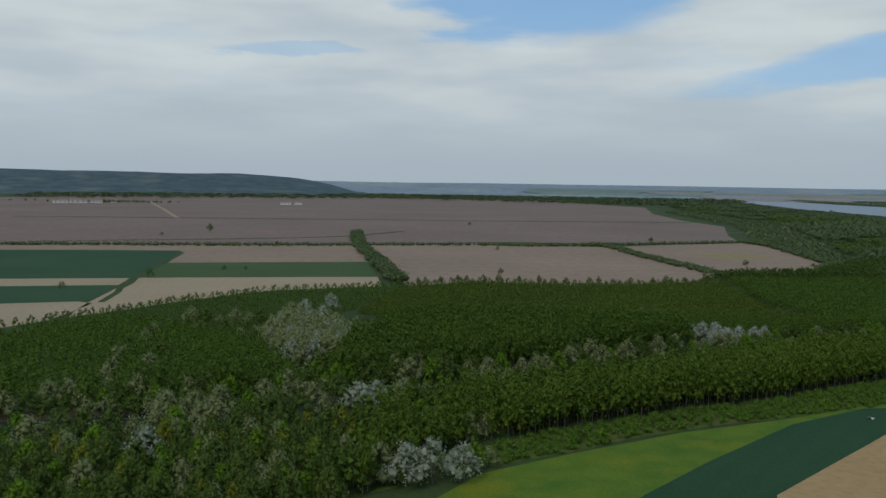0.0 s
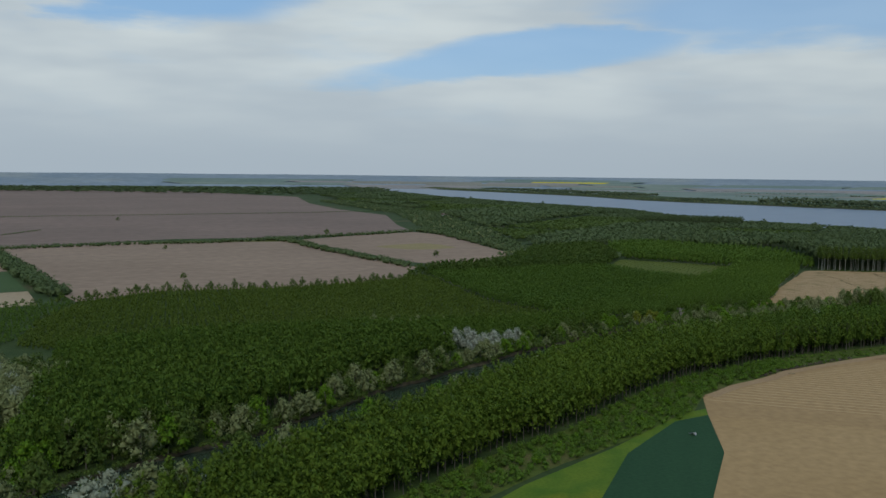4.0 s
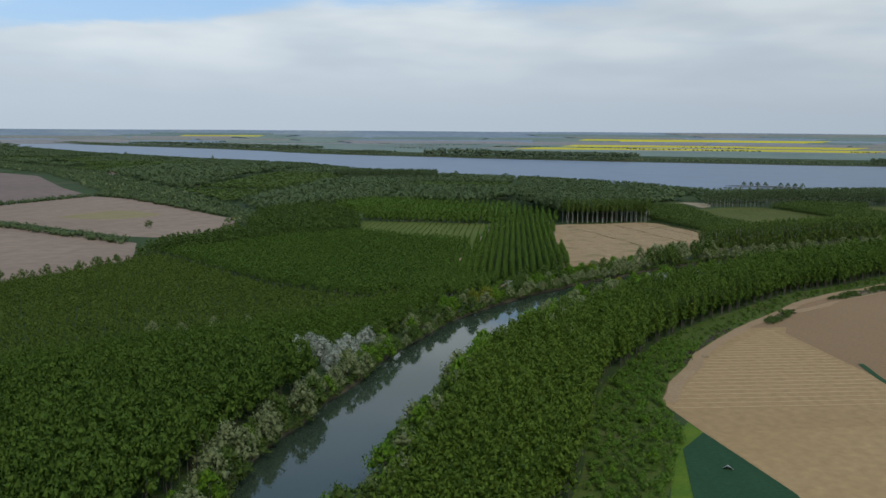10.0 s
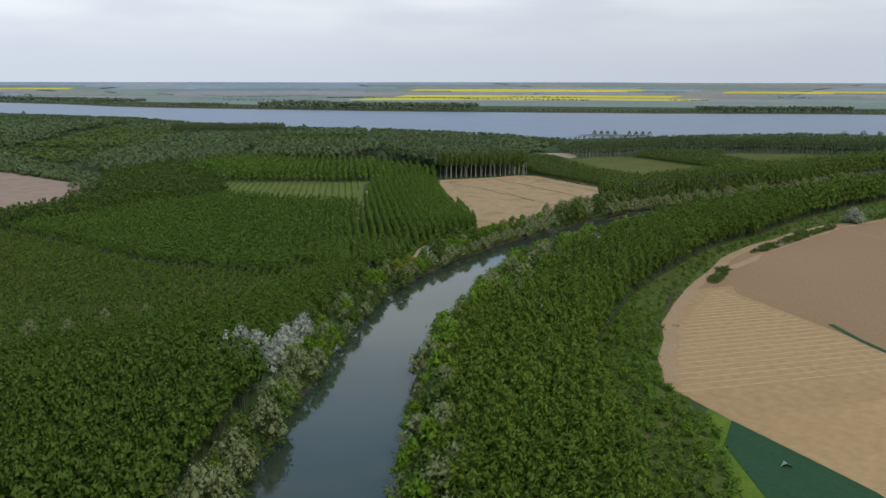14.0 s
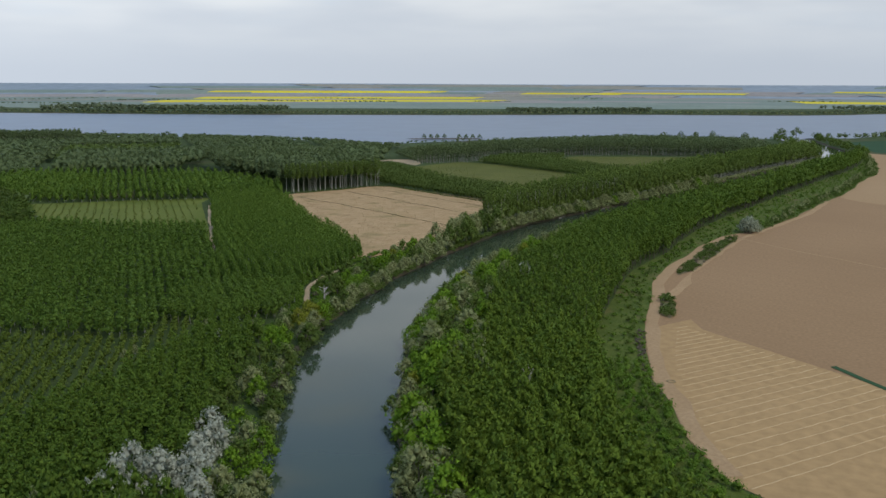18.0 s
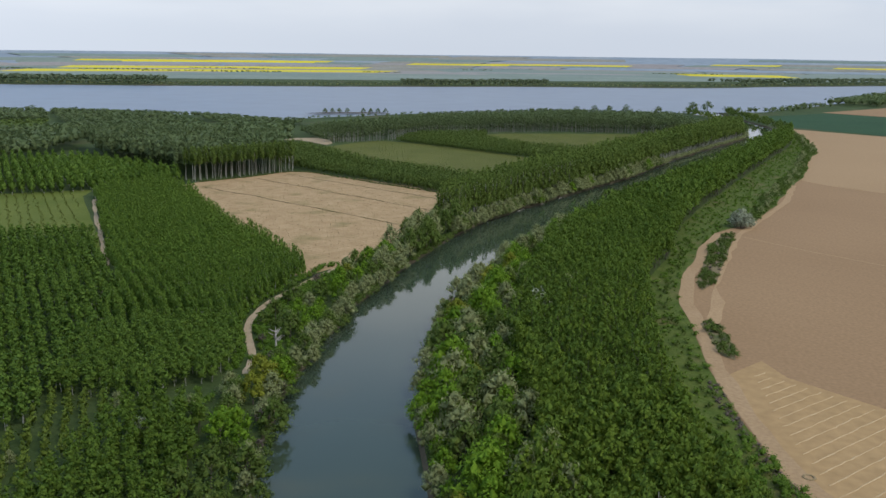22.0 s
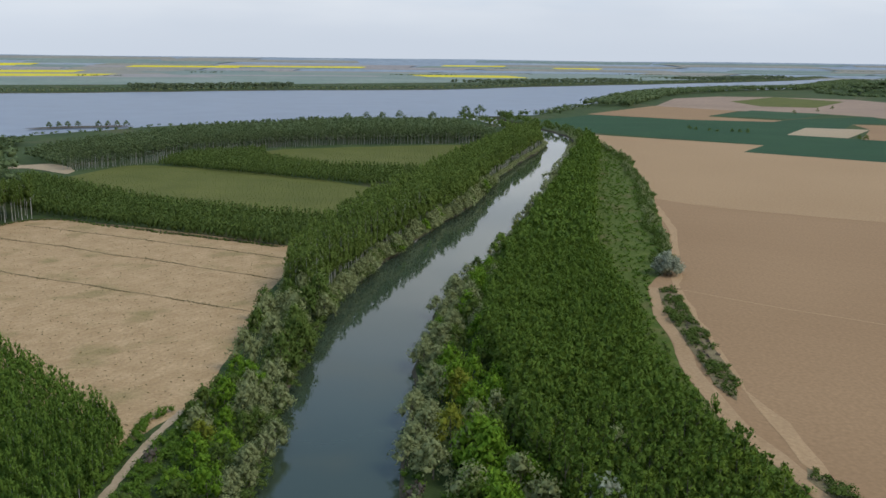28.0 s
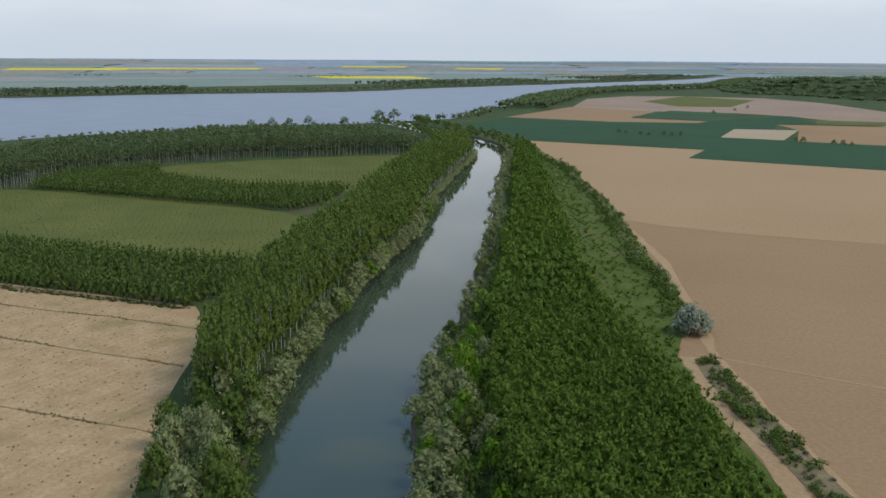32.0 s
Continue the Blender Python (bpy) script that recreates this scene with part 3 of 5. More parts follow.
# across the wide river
field("field", [(1550, 3700), (1800, 2700), (1750, 2000), (2050, 1300), (2300, 600), (2700, -100), (3200, -900), (3800, -700), (4000, 600), (3600, 2200), (2600, 3200)], 0.25, "far_green", "distant green farmland across the river, paled by painted haze")


def rim_height(r):
    return RIM_Z * min(1.0, max(0.0, (r - FLAT_R) / (RIM_R - FLAT_R)))


def far_field(az0, az1, r0, r1, skew, material, label, lift=0.7):
    """A field far out on the plain, between two bearings and two distances; it follows the rise towards the skyline."""
    na, steps = max(2, int((az1 - az0) / 1.5) + 1), (-0.12, 0.0, 0.33, 0.67, 1.0)
    nr = len(steps)
    v, f = [], []
    for q in steps:
        for j in range(na):
            r = r0 + (r1 - r0) * q
            a = radians(az0 + (az1 - az0) * j / (na - 1) + skew * (q - 0.5))
            rise = lift + 2.5 * (r0 > FLAT_R) if q >= 0 else -1.5
            v.append((C0[0] + r * math.sin(a), C0[1] + r * math.cos(a), rim_height(r) + rise))
    for k in range(nr - 1):
        for j in range(na - 1):
            p = k * na + j
            f += [(p, p + 1, p + na + 1), (p, p + na + 1, p + na)]
    me = tri_mesh("field", v, f, material)
    if me.polygons[0].normal.z < 0:
        me.flip_normals()
    tagged(new("field", me), label, "field", kind="structure")


frng = random.Random(17)
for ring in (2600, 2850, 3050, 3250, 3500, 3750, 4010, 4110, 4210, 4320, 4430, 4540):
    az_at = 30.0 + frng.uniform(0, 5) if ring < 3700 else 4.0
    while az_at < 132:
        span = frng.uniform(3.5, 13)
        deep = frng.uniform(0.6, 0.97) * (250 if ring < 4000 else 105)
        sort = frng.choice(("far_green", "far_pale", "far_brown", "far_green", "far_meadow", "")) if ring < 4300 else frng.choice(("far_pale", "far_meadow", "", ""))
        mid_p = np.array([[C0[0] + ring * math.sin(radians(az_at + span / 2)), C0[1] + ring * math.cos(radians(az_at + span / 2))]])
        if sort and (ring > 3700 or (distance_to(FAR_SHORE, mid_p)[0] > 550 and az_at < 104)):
            far_field(az_at, az_at + span * 0.96, ring, ring + deep, frng.uniform(-1.2, 1.2), sort, {"far_green": "distant green crop field across the river, haze painted in", "far_pale": "distant bare field, paled by painted haze", "far_brown": "distant ploughed field, its brown greyed by painted haze", "far_meadow": "distant green field, greyed by painted haze"}[sort])
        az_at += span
for az0, az1, r0, r1, skew in ((50, 72, 2960, 3260, 1.6), (53, 71, 3480, 3900, 1.0), (54, 69, 4180, 4255, 0.5), (74, 80.5, 4110, 4180, 0.5), (79, 88, 4140, 4205, 0.4), (90.5, 97, 3080, 3420, -1.0), (93, 97, 4270, 4330, 0.3), (28, 33, 4300, 4350, 0.3), (100, 103, 4210, 4250, 0.3)):
    far_field(az0, az1, r0, r1, skew, "rapeseed", "distant bright yellow rapeseed field", 1.1)

# ---- tracks ----
LANE = smooth_line([(226, 410.5), (235, 413), (248, 419), (261, 425), (278, 427.5), (297, 426), (310, 424), (325, 421)], 2, 0.7, 3)
ribbon("track", LANE, 1.7, 0.16, "sand_track", "pale sandy farm track with worn wheel ruts beside the plantation", ragged=0.35)
ribbon("track", smooth_line([(293, 486), (320, 504), (355, 529), (388, 552), (418, 572)], 6, 1.0, 4), 1.7, 0.12, "sand_track", "narrow sandy lane between plantations", ragged=0.5)
ribbon("track", smooth_line([(-444, 1426), (-610, 1853), (-828, 2397)], 40), 8, 0.4, "sand_track", "pale dirt road across the ploughland")
ribbon("track", smooth_line([(-186, 466), (-208, 580), (-240, 785)], 20, 2, 4), 4, 0.2, "rough_grass", "grassy field lane")
field("verge", [tuple(p) for p in cut(POPLAR_EDGE, -20, 905)] + [tuple(p) for p in FIELD_EDGE[::-1]], 0.05, "verge_grass", "grassy weedy verge between poplars and fields", category="verge")
field("wood_floor", [tuple(p) for p in cut(RIGHT_BANK, -100, 905)] + [tuple(p) for p in cut(POPLAR_EDGE, -80, 905)[::-1]], 0.03, "wood_floor", "leafy ground under the poplars", category="ground")
field("wood_floor", [tuple(p) for p in cut(LEFT_BANK, -100, 905)] + [(905, 262), (620, 370), (470, 405), (330, 424), (262, 432), (428, 580), (300, 690), (100, 575), (-180, 356)], 0.02, "wood_floor", "leafy ground under the woods", category="ground")

field("wood_floor", [(-215, 360), (-198, 382), (-185, 410), (-168, 435), (-150, 468), (-128, 501), (-108, 525), (-50, 553), (-26, 558), (18, 587), (90, 580), (137, 590), (180, 607), (240, 640), (296, 700), (380, 668), (328, 600), (180, 520), (60, 430), (-30, 390), (-100, 380), (-190, 340)], 0.18, "wood_floor", "leafy ground under the young woods", category="ground")

# ---- trees: templates ----
PHI = (1 + 5 ** 0.5) / 2
ICO_V = np.array([(-1, PHI, 0), (1, PHI, 0), (-1, -PHI, 0), (1, -PHI, 0), (0, -1, PHI), (0, 1, PHI), (0, -1, -PHI), (0, 1, -PHI), (PHI, 0, -1), (PHI, 0, 1), (-PHI, 0, -1), (-PHI, 0, 1)])
ICO_V = ICO_V / np.linalg.norm(ICO_V[0])
ICO_F = np.array([(0, 11, 5), (0, 5, 1), (0, 1, 7), (0, 7, 10), (0, 10, 11), (1, 5, 9), (5, 11, 4), (11, 10, 2), (10, 7, 6), (7, 1, 8),
                  (3, 9, 4), (3, 4, 2), (3, 2, 6), (3, 6, 8), (3, 8, 9), (4, 9, 5), (2, 4, 11), (6, 2, 10), (8, 6, 7), (9, 8, 1)])

OCT_V = np.array([(1, 0, 0), (-1, 0, 0), (0, 1, 0), (0, -1, 0), (0, 0, 1), (0, 0, -1)], float)
OCT_F = np.array([(0, 2, 4), (2, 1, 4), (1, 3, 4), (3, 0, 4), (2, 0, 5), (1, 2, 5), (3, 1, 5), (0, 3, 5)])


def lobes_of(kind, rng, n):
    """Centres and radii of the boughs that make up a crown one metre high from the ground."""
    out = []
    for i in range(n):
        u = (i + 0.5) / n
        a = i * 2.4 + rng.uniform(-0.4, 0.4)
        if kind == "poplar":        # full egg, widest above the middle
            z, r = 0.26 + 0.62 * u, 0.105 * (1.12 - 0.62 * u)
            spread = 0.085 * math.sin(math.pi * (0.18 + 0.72 * u))
        elif kind == "young":       # pointed cone, leafy to the ground
            z, r = 0.16 + 0.70 * u, 0.15 * (1.12 - 0.80 * u)
            spread = 0.11 * (1.0 - 0.9 * u)
        elif kind == "tall":        # narrow crown on a long bare stem
            z, r = 0.50 + 0.44 * u, 0.075 * (1.1 - 0.55 * u)
            spread = 0.045 * math.sin(math.pi * (0.2 + 0.7 * u))
        elif kind == "willow":      # broad dome, foliage to the ground
            z, r = 0.20 + 0.58 * u, 0.23 * (1.05 - 0.3 * u)
            spread = 0.34 * math.cos(math.pi * 0.5 * (0.15 + 0.85 * u)) + 0.04
        else:                       # shrub: low heap
            z, r = 0.28 + 0.40 * u, 0.36 * (1.0 - 0.25 * u)
            spread = 0.42 * (1.0 - 0.8 * u)
        if n < 4:
            r *= (2.0, 1.5, 1.25)[n - 1]
            spread *= (0.0, 0.45, 0.7)[n - 1]
        elif n > 6:
            r *= (6.0 / n) ** (0.36 if kind in ("poplar", "young", "tall") else 0.2)
            spread *= rng.uniform(0.75, 1.4 if kind in ("poplar", "young", "tall") else 1.15)
        r *= rng.uniform(0.8, 1.2)
        out.append((spread * math.cos(a), spread * math.sin(a), min(z, 1.0 - r * (1.4 if kind in ("poplar", "young", "tall") else 0.9)), r))
    return np.array(out)


def crown_template(kind, seed, lobes, cards, size):
    """Boughs as inner masses, thickly set with leaf sprays (size as share of the height); the leaves' normals follow the crown."""
    rng = np.random.default_rng(seed)
    lob = lobes_of(kind, rng, lobes)
    upright = kind in ("poplar", "young", "tall")
    bv, bf = (OCT_V, OCT_F) if lobes > 1 else (ICO_V, ICO_F)
    stretch = np.array((1, 1, 1.45 if upright else 0.95))
    V, F, N, base = [], [], [], 0
    for x, y, z, r in lob:
        bump = rng.uniform(0.60, 1.08, (len(bv), 1))
        V.append((bv * bump * (0.70 if upright else 0.66) + rng.normal(0, 0.12, bv.shape)) * r * stretch + (x, y, z))
        N.append(bv * 0.9 + rng.normal(0, 0.3, bv.shape) + (0, 0, 0.25))
        F.append(bf + base)
        base += len(bv)
    weight = lob[:, 3] ** 2
    pick = rng.choice(len(lob), cards, p=weight / weight.sum())
    d = rng.normal(size=(cards, 3))
    d[:, 2] = d[:, 2] * 0.85 + 0.5
    d /= np.linalg.norm(d, axis=1)[:, None]
    c = lob[pick, :3] + d * stretch * (lob[pick, 3] * rng.uniform(0.5, 1.16, cards))[:, None]
    nrm = d * 0.7 + rng.normal(size=(cards, 3)) * 0.55
    nrm /= np.linalg.norm(nrm, axis=1)[:, None]
    up = np.array((0, 0, 1.0)) + rng.normal(size=(cards, 3)) * (0.45 if upright else 0.9)
    t1 = up - nrm * (up * nrm).sum(1)[:, None]
    t1 /= np.linalg.norm(t1, axis=1)[:, None] + 1e-9
    t2 = np.cross(nrm, t1)
    s = size * rng.uniform(0.55, 1.45, (cards, 1))
    q = np.stack([c + s * (t1 * a + t2 * b) * rng.uniform(0.7, 1.2, (cards, 1)) for a, b in ((1.25, 0.0), (-0.5, 0.7), (-0.5, -0.7))], axis=1)
    V.append(q.reshape(-1, 3))
    soft = d * 0.5 + nrm * 0.45 + (0, 0, 0.7)
    N.append(np.repeat(soft, 3, axis=0))
    F.append(base + np.arange(3 * cards).reshape(-1, 3))
    V, N = np.vstack(V), np.vstack(N)
    V[:, 2] = np.maximum(V[:, 2], 0.01)
    return V, np.vstack(F), N / np.linalg.norm(N, axis=1)[:, None]


def trunk_template(top, r0, seed, limbs=0, sides=6):
    """A tapered, slightly bent stem of the given height with rising limbs."""
    rng = np.random.default_rng(seed)
    V, F = [], []

    def tube(points, radii):
        base = len(V)
        for (x, y, z), r in zip(points, radii):
            for k in range(sides):
                a = 2 * math.pi * k / sides
                V.append((x + r * math.cos(a), y + r * math.sin(a), z))
        for i in range(len(points) - 1):
            for k in range(sides):
                a, b = base + i * sides + k, base + i * sides + (k + 1) % sides
                F.extend([(a, b, b + sides), (a, b + sides, a + sides)])
    bend = rng.uniform(-0.012, 0.012, 2)
    levels = np.linspace(0, top, 5 if limbs else 3)
    axis = [(bend[0] * math.sin(3 * z), bend[1] * math.sin(2.5 * z), z) for z in levels]
    tube(axis, [r0 * (1.25 if z == 0 else 1.0) * (1 - 0.8 * z / top) for z in levels])
    for i in range(limbs):
        z = top * rng.uniform(0.35, 0.85)
        a, reach = rng.uniform(0, 6.28), rng.uniform(0.08, 0.16)
        p0 = (0, 0, z)
        p1 = (reach * 0.5 * math.cos(a), reach * 0.5 * math.sin(a), z + reach * 0.5)
        p2 = (reach * math.cos(a), reach * math.sin(a), z + reach * 1.3)
        tube([p0, p1, p2], [r0 * 0.45, r0 * 0.3, r0 * 0.1])
    return np.array(V), np.array(F)


def joined(templates, xy, h, wide, seed, z0=0.0):
    """Many copies of the templates, one per place, with its own height, width and turn, as one set of triangles."""
    rng = np.random.default_rng(seed)
    which = rng.integers(0, len(templates), len(xy))
    turn = rng.uniform(0, 6.283, len(xy))
    lean = rng.normal(0, 0.025, (len(xy), 2))
    V, F, N, base = [], [], [], 0
    for k, (tv, tf, *tn) in enumerate(templates):
        i = np.where(which == k)[0]
        if not len(i):
            continue
        c, s = np.cos(turn[i])[:, None], np.sin(turn[i])[:, None]
        x = (tv[None, :, 0] * c - tv[None, :, 1] * s) * (h[i] * wide[i])[:, None]
        y = (tv[None, :, 0] * s + tv[None, :, 1] * c) * (h[i] * wide[i])[:, None]
        z = tv[None, :, 2] * h[i][:, None]
        x += lean[i, :1] * z + xy[i, 0][:, None]
        y += lean[i, 1:] * z + xy[i, 1][:, None]
        V.append(np.stack([x, y, z + (z0 if np.ndim(z0) == 0 else z0[i][:, None])], axis=2).reshape(-1, 3))
        if tn:
            n = tn[0]
            N.append(np.stack([n[None, :, 0] * c - n[None, :, 1] * s, n[None, :, 0] * s + n[None, :, 1] * c, np.broadcast_to(n[:, 2], (len(i), len(n)))], axis=2).reshape(-1, 3))
        F.append((tf[None] + base + (np.arange(len(i)) * len(tv))[:, None, None]).reshape(-1, 3))
        base += len(i) * len(tv)
    return np.vstack(V), np.vstack(F), np.vstack(N) if N else None


# detail: near trees, middle distance, far woods
DETAIL = {"near": (12, 480, 0.0205), "mid": (6, 235, 0.0245), "even": (4, 150, 0.0275), "plain": (3, 80, 0.040), "low": (4, 108, 0.034), "fine": (2, 50, 0.056), "far": (1, 16, 0.085)}
SIZE = {"poplar": 1.1, "young": 1.25, "tall": 0.85, "willow": 1.55, "shrub": 2.3}
TEMPLATES = {}


def templates(kind, detail):
    key = (kind, detail)
    if key not in TEMPLATES:
        lobes, cards, size = DETAIL[detail]
        if kind == "willow":
            lobes, cards = max(1, int(lobes * 1.25)), int(cards * 1.45)
        if kind == "shrub":
            lobes, cards = max(1, int(lobes * 0.7)), int(cards * 0.7)
        TEMPLATES[key] = [crown_template(kind, 10 * k + len(detail), lobes, cards, size * SIZE[kind]) for k in range(5 if detail == "near" else 4)]
    return TEMPLATES[key]


TOTAL = [0]


def woods(name, kind, detail, xy, h, leaf, label, wide=1.0, stems=None, seed=1, category="wood", z0=0.0):
    """A wood too thick to count: all its crowns as one object, its stems as a part of it."""
    xy = np.asarray(xy, float)
    if not len(xy):
        return None
    rng = np.random.default_rng(seed)
    h = np.broadcast_to(h, len(xy)) * rng.uniform(0.91, 1.08, len(xy))
    wide = wide * rng.uniform(0.9, 1.15, len(xy))
    V, F, N = joined(templates(kind, detail), xy, h, wide, seed, z0)
    TOTAL[0] += len(F)
    top = tagged(new(name, tri_mesh(name, V, F, leaf, normals=N)), label, category, kind="stuff")
    if stems:
        reach = {"poplar": 0.5, "young": 0.3, "tall": 0.72, "willow": 0.3, "shrub": 0.3}[kind]
        V, F, N = joined([trunk_template(reach, 0.0062 if kind == "tall" else 0.0085, 5 + k, sides=4) for k in range(3)], xy, h, np.ones(len(xy)), seed)
        TOTAL[0] += len(F)
        part = new("stems", tri_mesh("stems", V, F, stems))
        part.parent = top
        tagged(part, kind="stuff")
    return top


PROTO = {}


def tree(name, kind, x, y, h, leaf, label, group, wide=1.0, bark="dark_bark", seed=0, category="tree", fine="near"):
    """One tree: an empty at its foot with a trunk and a crown."""
    rng = random.Random(seed * 7919 + int(x * 13) + int(y * 7))
    variant = rng.randrange(4)
    m = Matrix.LocRotScale((x, y, -0.05), Euler((rng.uniform(-.03, .03), rng.uniform(-.03, .03), rng.uniform(0, 6.28))), (h * wide * rng.uniform(.93, 1.07), h * wide * rng.uniform(.93, 1.07), h))
    key = (name, kind, leaf, label, variant, fine)
    if key not in PROTO:
        root = tagged(new(name), label, category, group)
        tv, tf, tn = templates(kind, fine)[variant]
        crown = new("crown", tri_mesh("crown", tv, tf, leaf, normals=tn))
        top = {"poplar": 0.8, "young": 0.7, "tall": 0.85, "willow": 0.6, "shrub": 0.45}[kind]
        wv, wf = trunk_template(top, {"poplar": 0.011, "young": 0.010, "tall": 0.0062, "willow": 0.022, "shrub": 0.02}[kind], variant, 0 if kind == "young" else 3, 5)
        trunk = new("trunk", tri_mesh("trunk", wv, wf, bark))
        crown.parent = trunk.parent = root
        root.matrix_basis = m
        PROTO[key] = (root, crown, trunk)
    else:
        root = new(name)
        tagged(root, label, category, group)
        for src in PROTO[key][1:]:
            part = new(src.name.split(".")[0], src.data)
            part.parent = root
        root.matrix_basis = m
    TOTAL[0] += sum(len(p.data.polygons) for p in PROTO[key][1:])
    return root


def grid(poly, dx, dy, angle, jitter, seed):
    """Places of planted rows inside a plot."""
    rng = np.random.default_rng(seed)
    poly = np.asarray(poly, float)
    c, s = math.cos(radians(angle)), math.sin(radians(angle))
    mid = poly.mean(0)
    local = (poly - mid) @ np.array([[c, -s], [s, c]])
    (x0, y0), (x1, y1) = local.min(0), local.max(0)
    g = np.stack(np.meshgrid(np.arange(x0, x1, dx), np.arange(y0, y1, dy)), -1).reshape(-1, 2)
    g = g + rng.normal(0, jitter, g.shape)
    g = g @ np.array([[c, s], [-s, c]]) + mid
    return g[inside(poly, g)]


def along(line, gap, seed, side=(0.0, 0.0), jitter=0.3):
    """Places along a line, set off to its left between two distances."""
    rng = np.random.default_rng(seed)
    d = np.r_[0, np.cumsum(np.linalg.norm(np.diff(line, axis=0), axis=1))]
    s = np.arange(gap / 2, d[-1], gap)
    s = s + rng.uniform(-jitter, jitter, len(s)) * gap
    q = np.c_[np.interp(s, d, line[:, 0]), np.interp(s, d, line[:, 1])]
    t = np.c_[np.interp(s, d, np.gradient(line[:, 0], d + np.arange(len(d)) * 1e-6)), np.interp(s, d, np.gradient(line[:, 1], d + np.arange(len(d)) * 1e-6))]
    t /= np.linalg.norm(t, axis=1)[:, None] + 1e-9
    return q + np.c_[-t[:, 1], t[:, 0]] * rng.uniform(*side, (len(s), 1))


# ---- woods: the strip on the near bank ----
rng0 = np.random.default_rng(5)


def bank_tree(x, y, h, sort, seed, wide=0.95):
    leaf, name, label, group = {
        "willow": ("willow_leaf", "willow_tree", "grey-green willow leaning over the channel bank", "willows of the banks"),
        "silver": ("silver_leaf", "white_poplar_tree", "silvery white poplar with pale leaves", "white poplars"),
        "fresh": ("fresh_leaf", "broadleaf_tree", "fresh bright green broadleaf tree on the bank", "broadleaf trees of the banks"),
        "dark": ("shrub_leaf", "dark_broadleaf_tree", "dark green broadleaf tree on the bank", "broadleaf trees of the banks"),
        "olive": ("olive_leaf", "broadleaf_tree", "yellowish olive tree on the bank", "broadleaf trees of the banks")}[sort]
    return tree(name, "willow", x, y, h, leaf, label, group, wide, "dark_bark", seed)


def mixed(line, gap_m, side, low, high, shares, seed, wide=0.95):
    """Trees of several sorts along a bank; shares: willow, fresh, dark, olive."""
    rng = np.random.default_rng(seed)
    for i, (x, y) in enumerate(along(line, gap_m, seed, side)):
        sort = ("willow", "fresh", "dark", "olive")[int(np.searchsorted(np.cumsum(shares), rng.random() * 0.999))]
        bank_tree(x, y, rng.uniform(low, high), sort, seed * 100 + i, wide)


strip = np.vstack([offset(RIGHT_BANK, -8), POPLAR_EDGE[::-1]])
places = grid(strip, 2.75, 2.9, 24, 0.33, 1)
places = places[(places[:, 0] < 905) & (places[:, 0] > -0.6 * places[:, 1] - 8) & (places[:, 1] > 165)]
thin = (places[:, 0] < 560) | (np.arange(len(places)) % 3 > 0)
places = places[thin]
wild = (places[:, 0] < 18) & (np.random.default_rng(31).random(len(places)) < np.interp(places[:, 0], (-30, 18), (1.0, 0.25)))
wild_places = places[wild][::3]
places = places[~wild]
willow_belt = distance_to(RIGHT_BANK, places) < np.interp(places[:, 0], (150, 200, 310, 350, 425, 440), (0, 20, 20, 15, 14, 0))
places = places[~willow_belt]
belt = (places[:, 0] > -20) & (places[:, 0] < 430)
singles = np.where((places[:, 0] > 215) & (places[:, 0] < 300))[0][:300]
rest = np.ones(len(places), bool)
rest[singles] = False
shade = np.random.default_rng(11).random(len(places)) < np.interp(places[:, 0], (150, 290), (0.1, 1.0))
woods("poplar_wood", "poplar", "mid", places[belt & rest & ~shade], 13.8, "poplar_leaf", "dense planted poplars with bright green crowns along the channel", 0.96, "dark_bark", 3)
woods("poplar_wood", "poplar", "mid", places[belt & rest & shade], 13.8, "strip_leaf", "dense planted poplars with dark green crowns along the channel", 0.96, "dark_bark", 7)
woods("poplar_wood", "poplar", "plain", places[~belt & rest], 13.8, "strip_leaf", "dense planted poplars along the channel", 1.02, "dark_bark", 4)
for i, k in enumerate(singles):
    tree("poplar_tree", "poplar", places[k, 0], places[k, 1], rng0.uniform(12.4, 15.0), "strip_leaf" if shade[k] else "poplar_leaf", "planted poplar with a dense green crown in the strip", "poplars of the strip", 0.96, "dark_bark", i)
for i, (x, y) in enumerate([(187, 342), (176, 338), (285, 345.5), (181, 345)]):
    tree("white_poplar_tree", "willow", x, y, 13.6, "willow_leaf", "pale grey-green poplar standing among green poplars", "white poplars", 0.6, "pale_bark", i)

wrng = np.random.default_rng(32)
for i, (x, y) in enumerate(wild_places[:220]):
    bank_tree(x, y, wrng.uniform(7.5, 11.5), ("dark", "fresh", "dark", "dark", "willow", "dark", "dark", "dark", "olive")[wrng.integers(0, 9)], 900 + i, 0.72)

# near bank: willows and mixed trees leaning over the water
mixed(cut(RIGHT_BANK, -170, 60), 5.5, (-8, -1), 9, 13, (0.2, 0.2, 0.6, 0.0), 60, 0.85)
mixed(cut(RIGHT_BANK, 60, 160), 4.6, (-9, -2.0), 8.5, 12, (0.45, 0.25, 0.30, 0.0), 61)
mixed(cut(RIGHT_BANK, 160, 290), 5.0, (-12, -4), 9.0, 12.5, (0.50, 0.31, 0.14, 0.05), 62)
mixed(cut(RIGHT_BANK, 185, 325), 4.2, (-21, -10), 9.5, 13.0, (0.30, 0.34, 0.34, 0.02), 68, 0.82)
mixed(cut(RIGHT_BANK, 40, 290), 4.0, (-3, 1.0), 4.0, 6.5, (0.5, 0.25, 0.22, 0.03), 66)
mixed(cut(RIGHT_BANK, 285, 425), 3.6, (-6, 0), 5.5, 8.5, (0.93, 0.04, 0.03, 0.0), 63, 1.0)
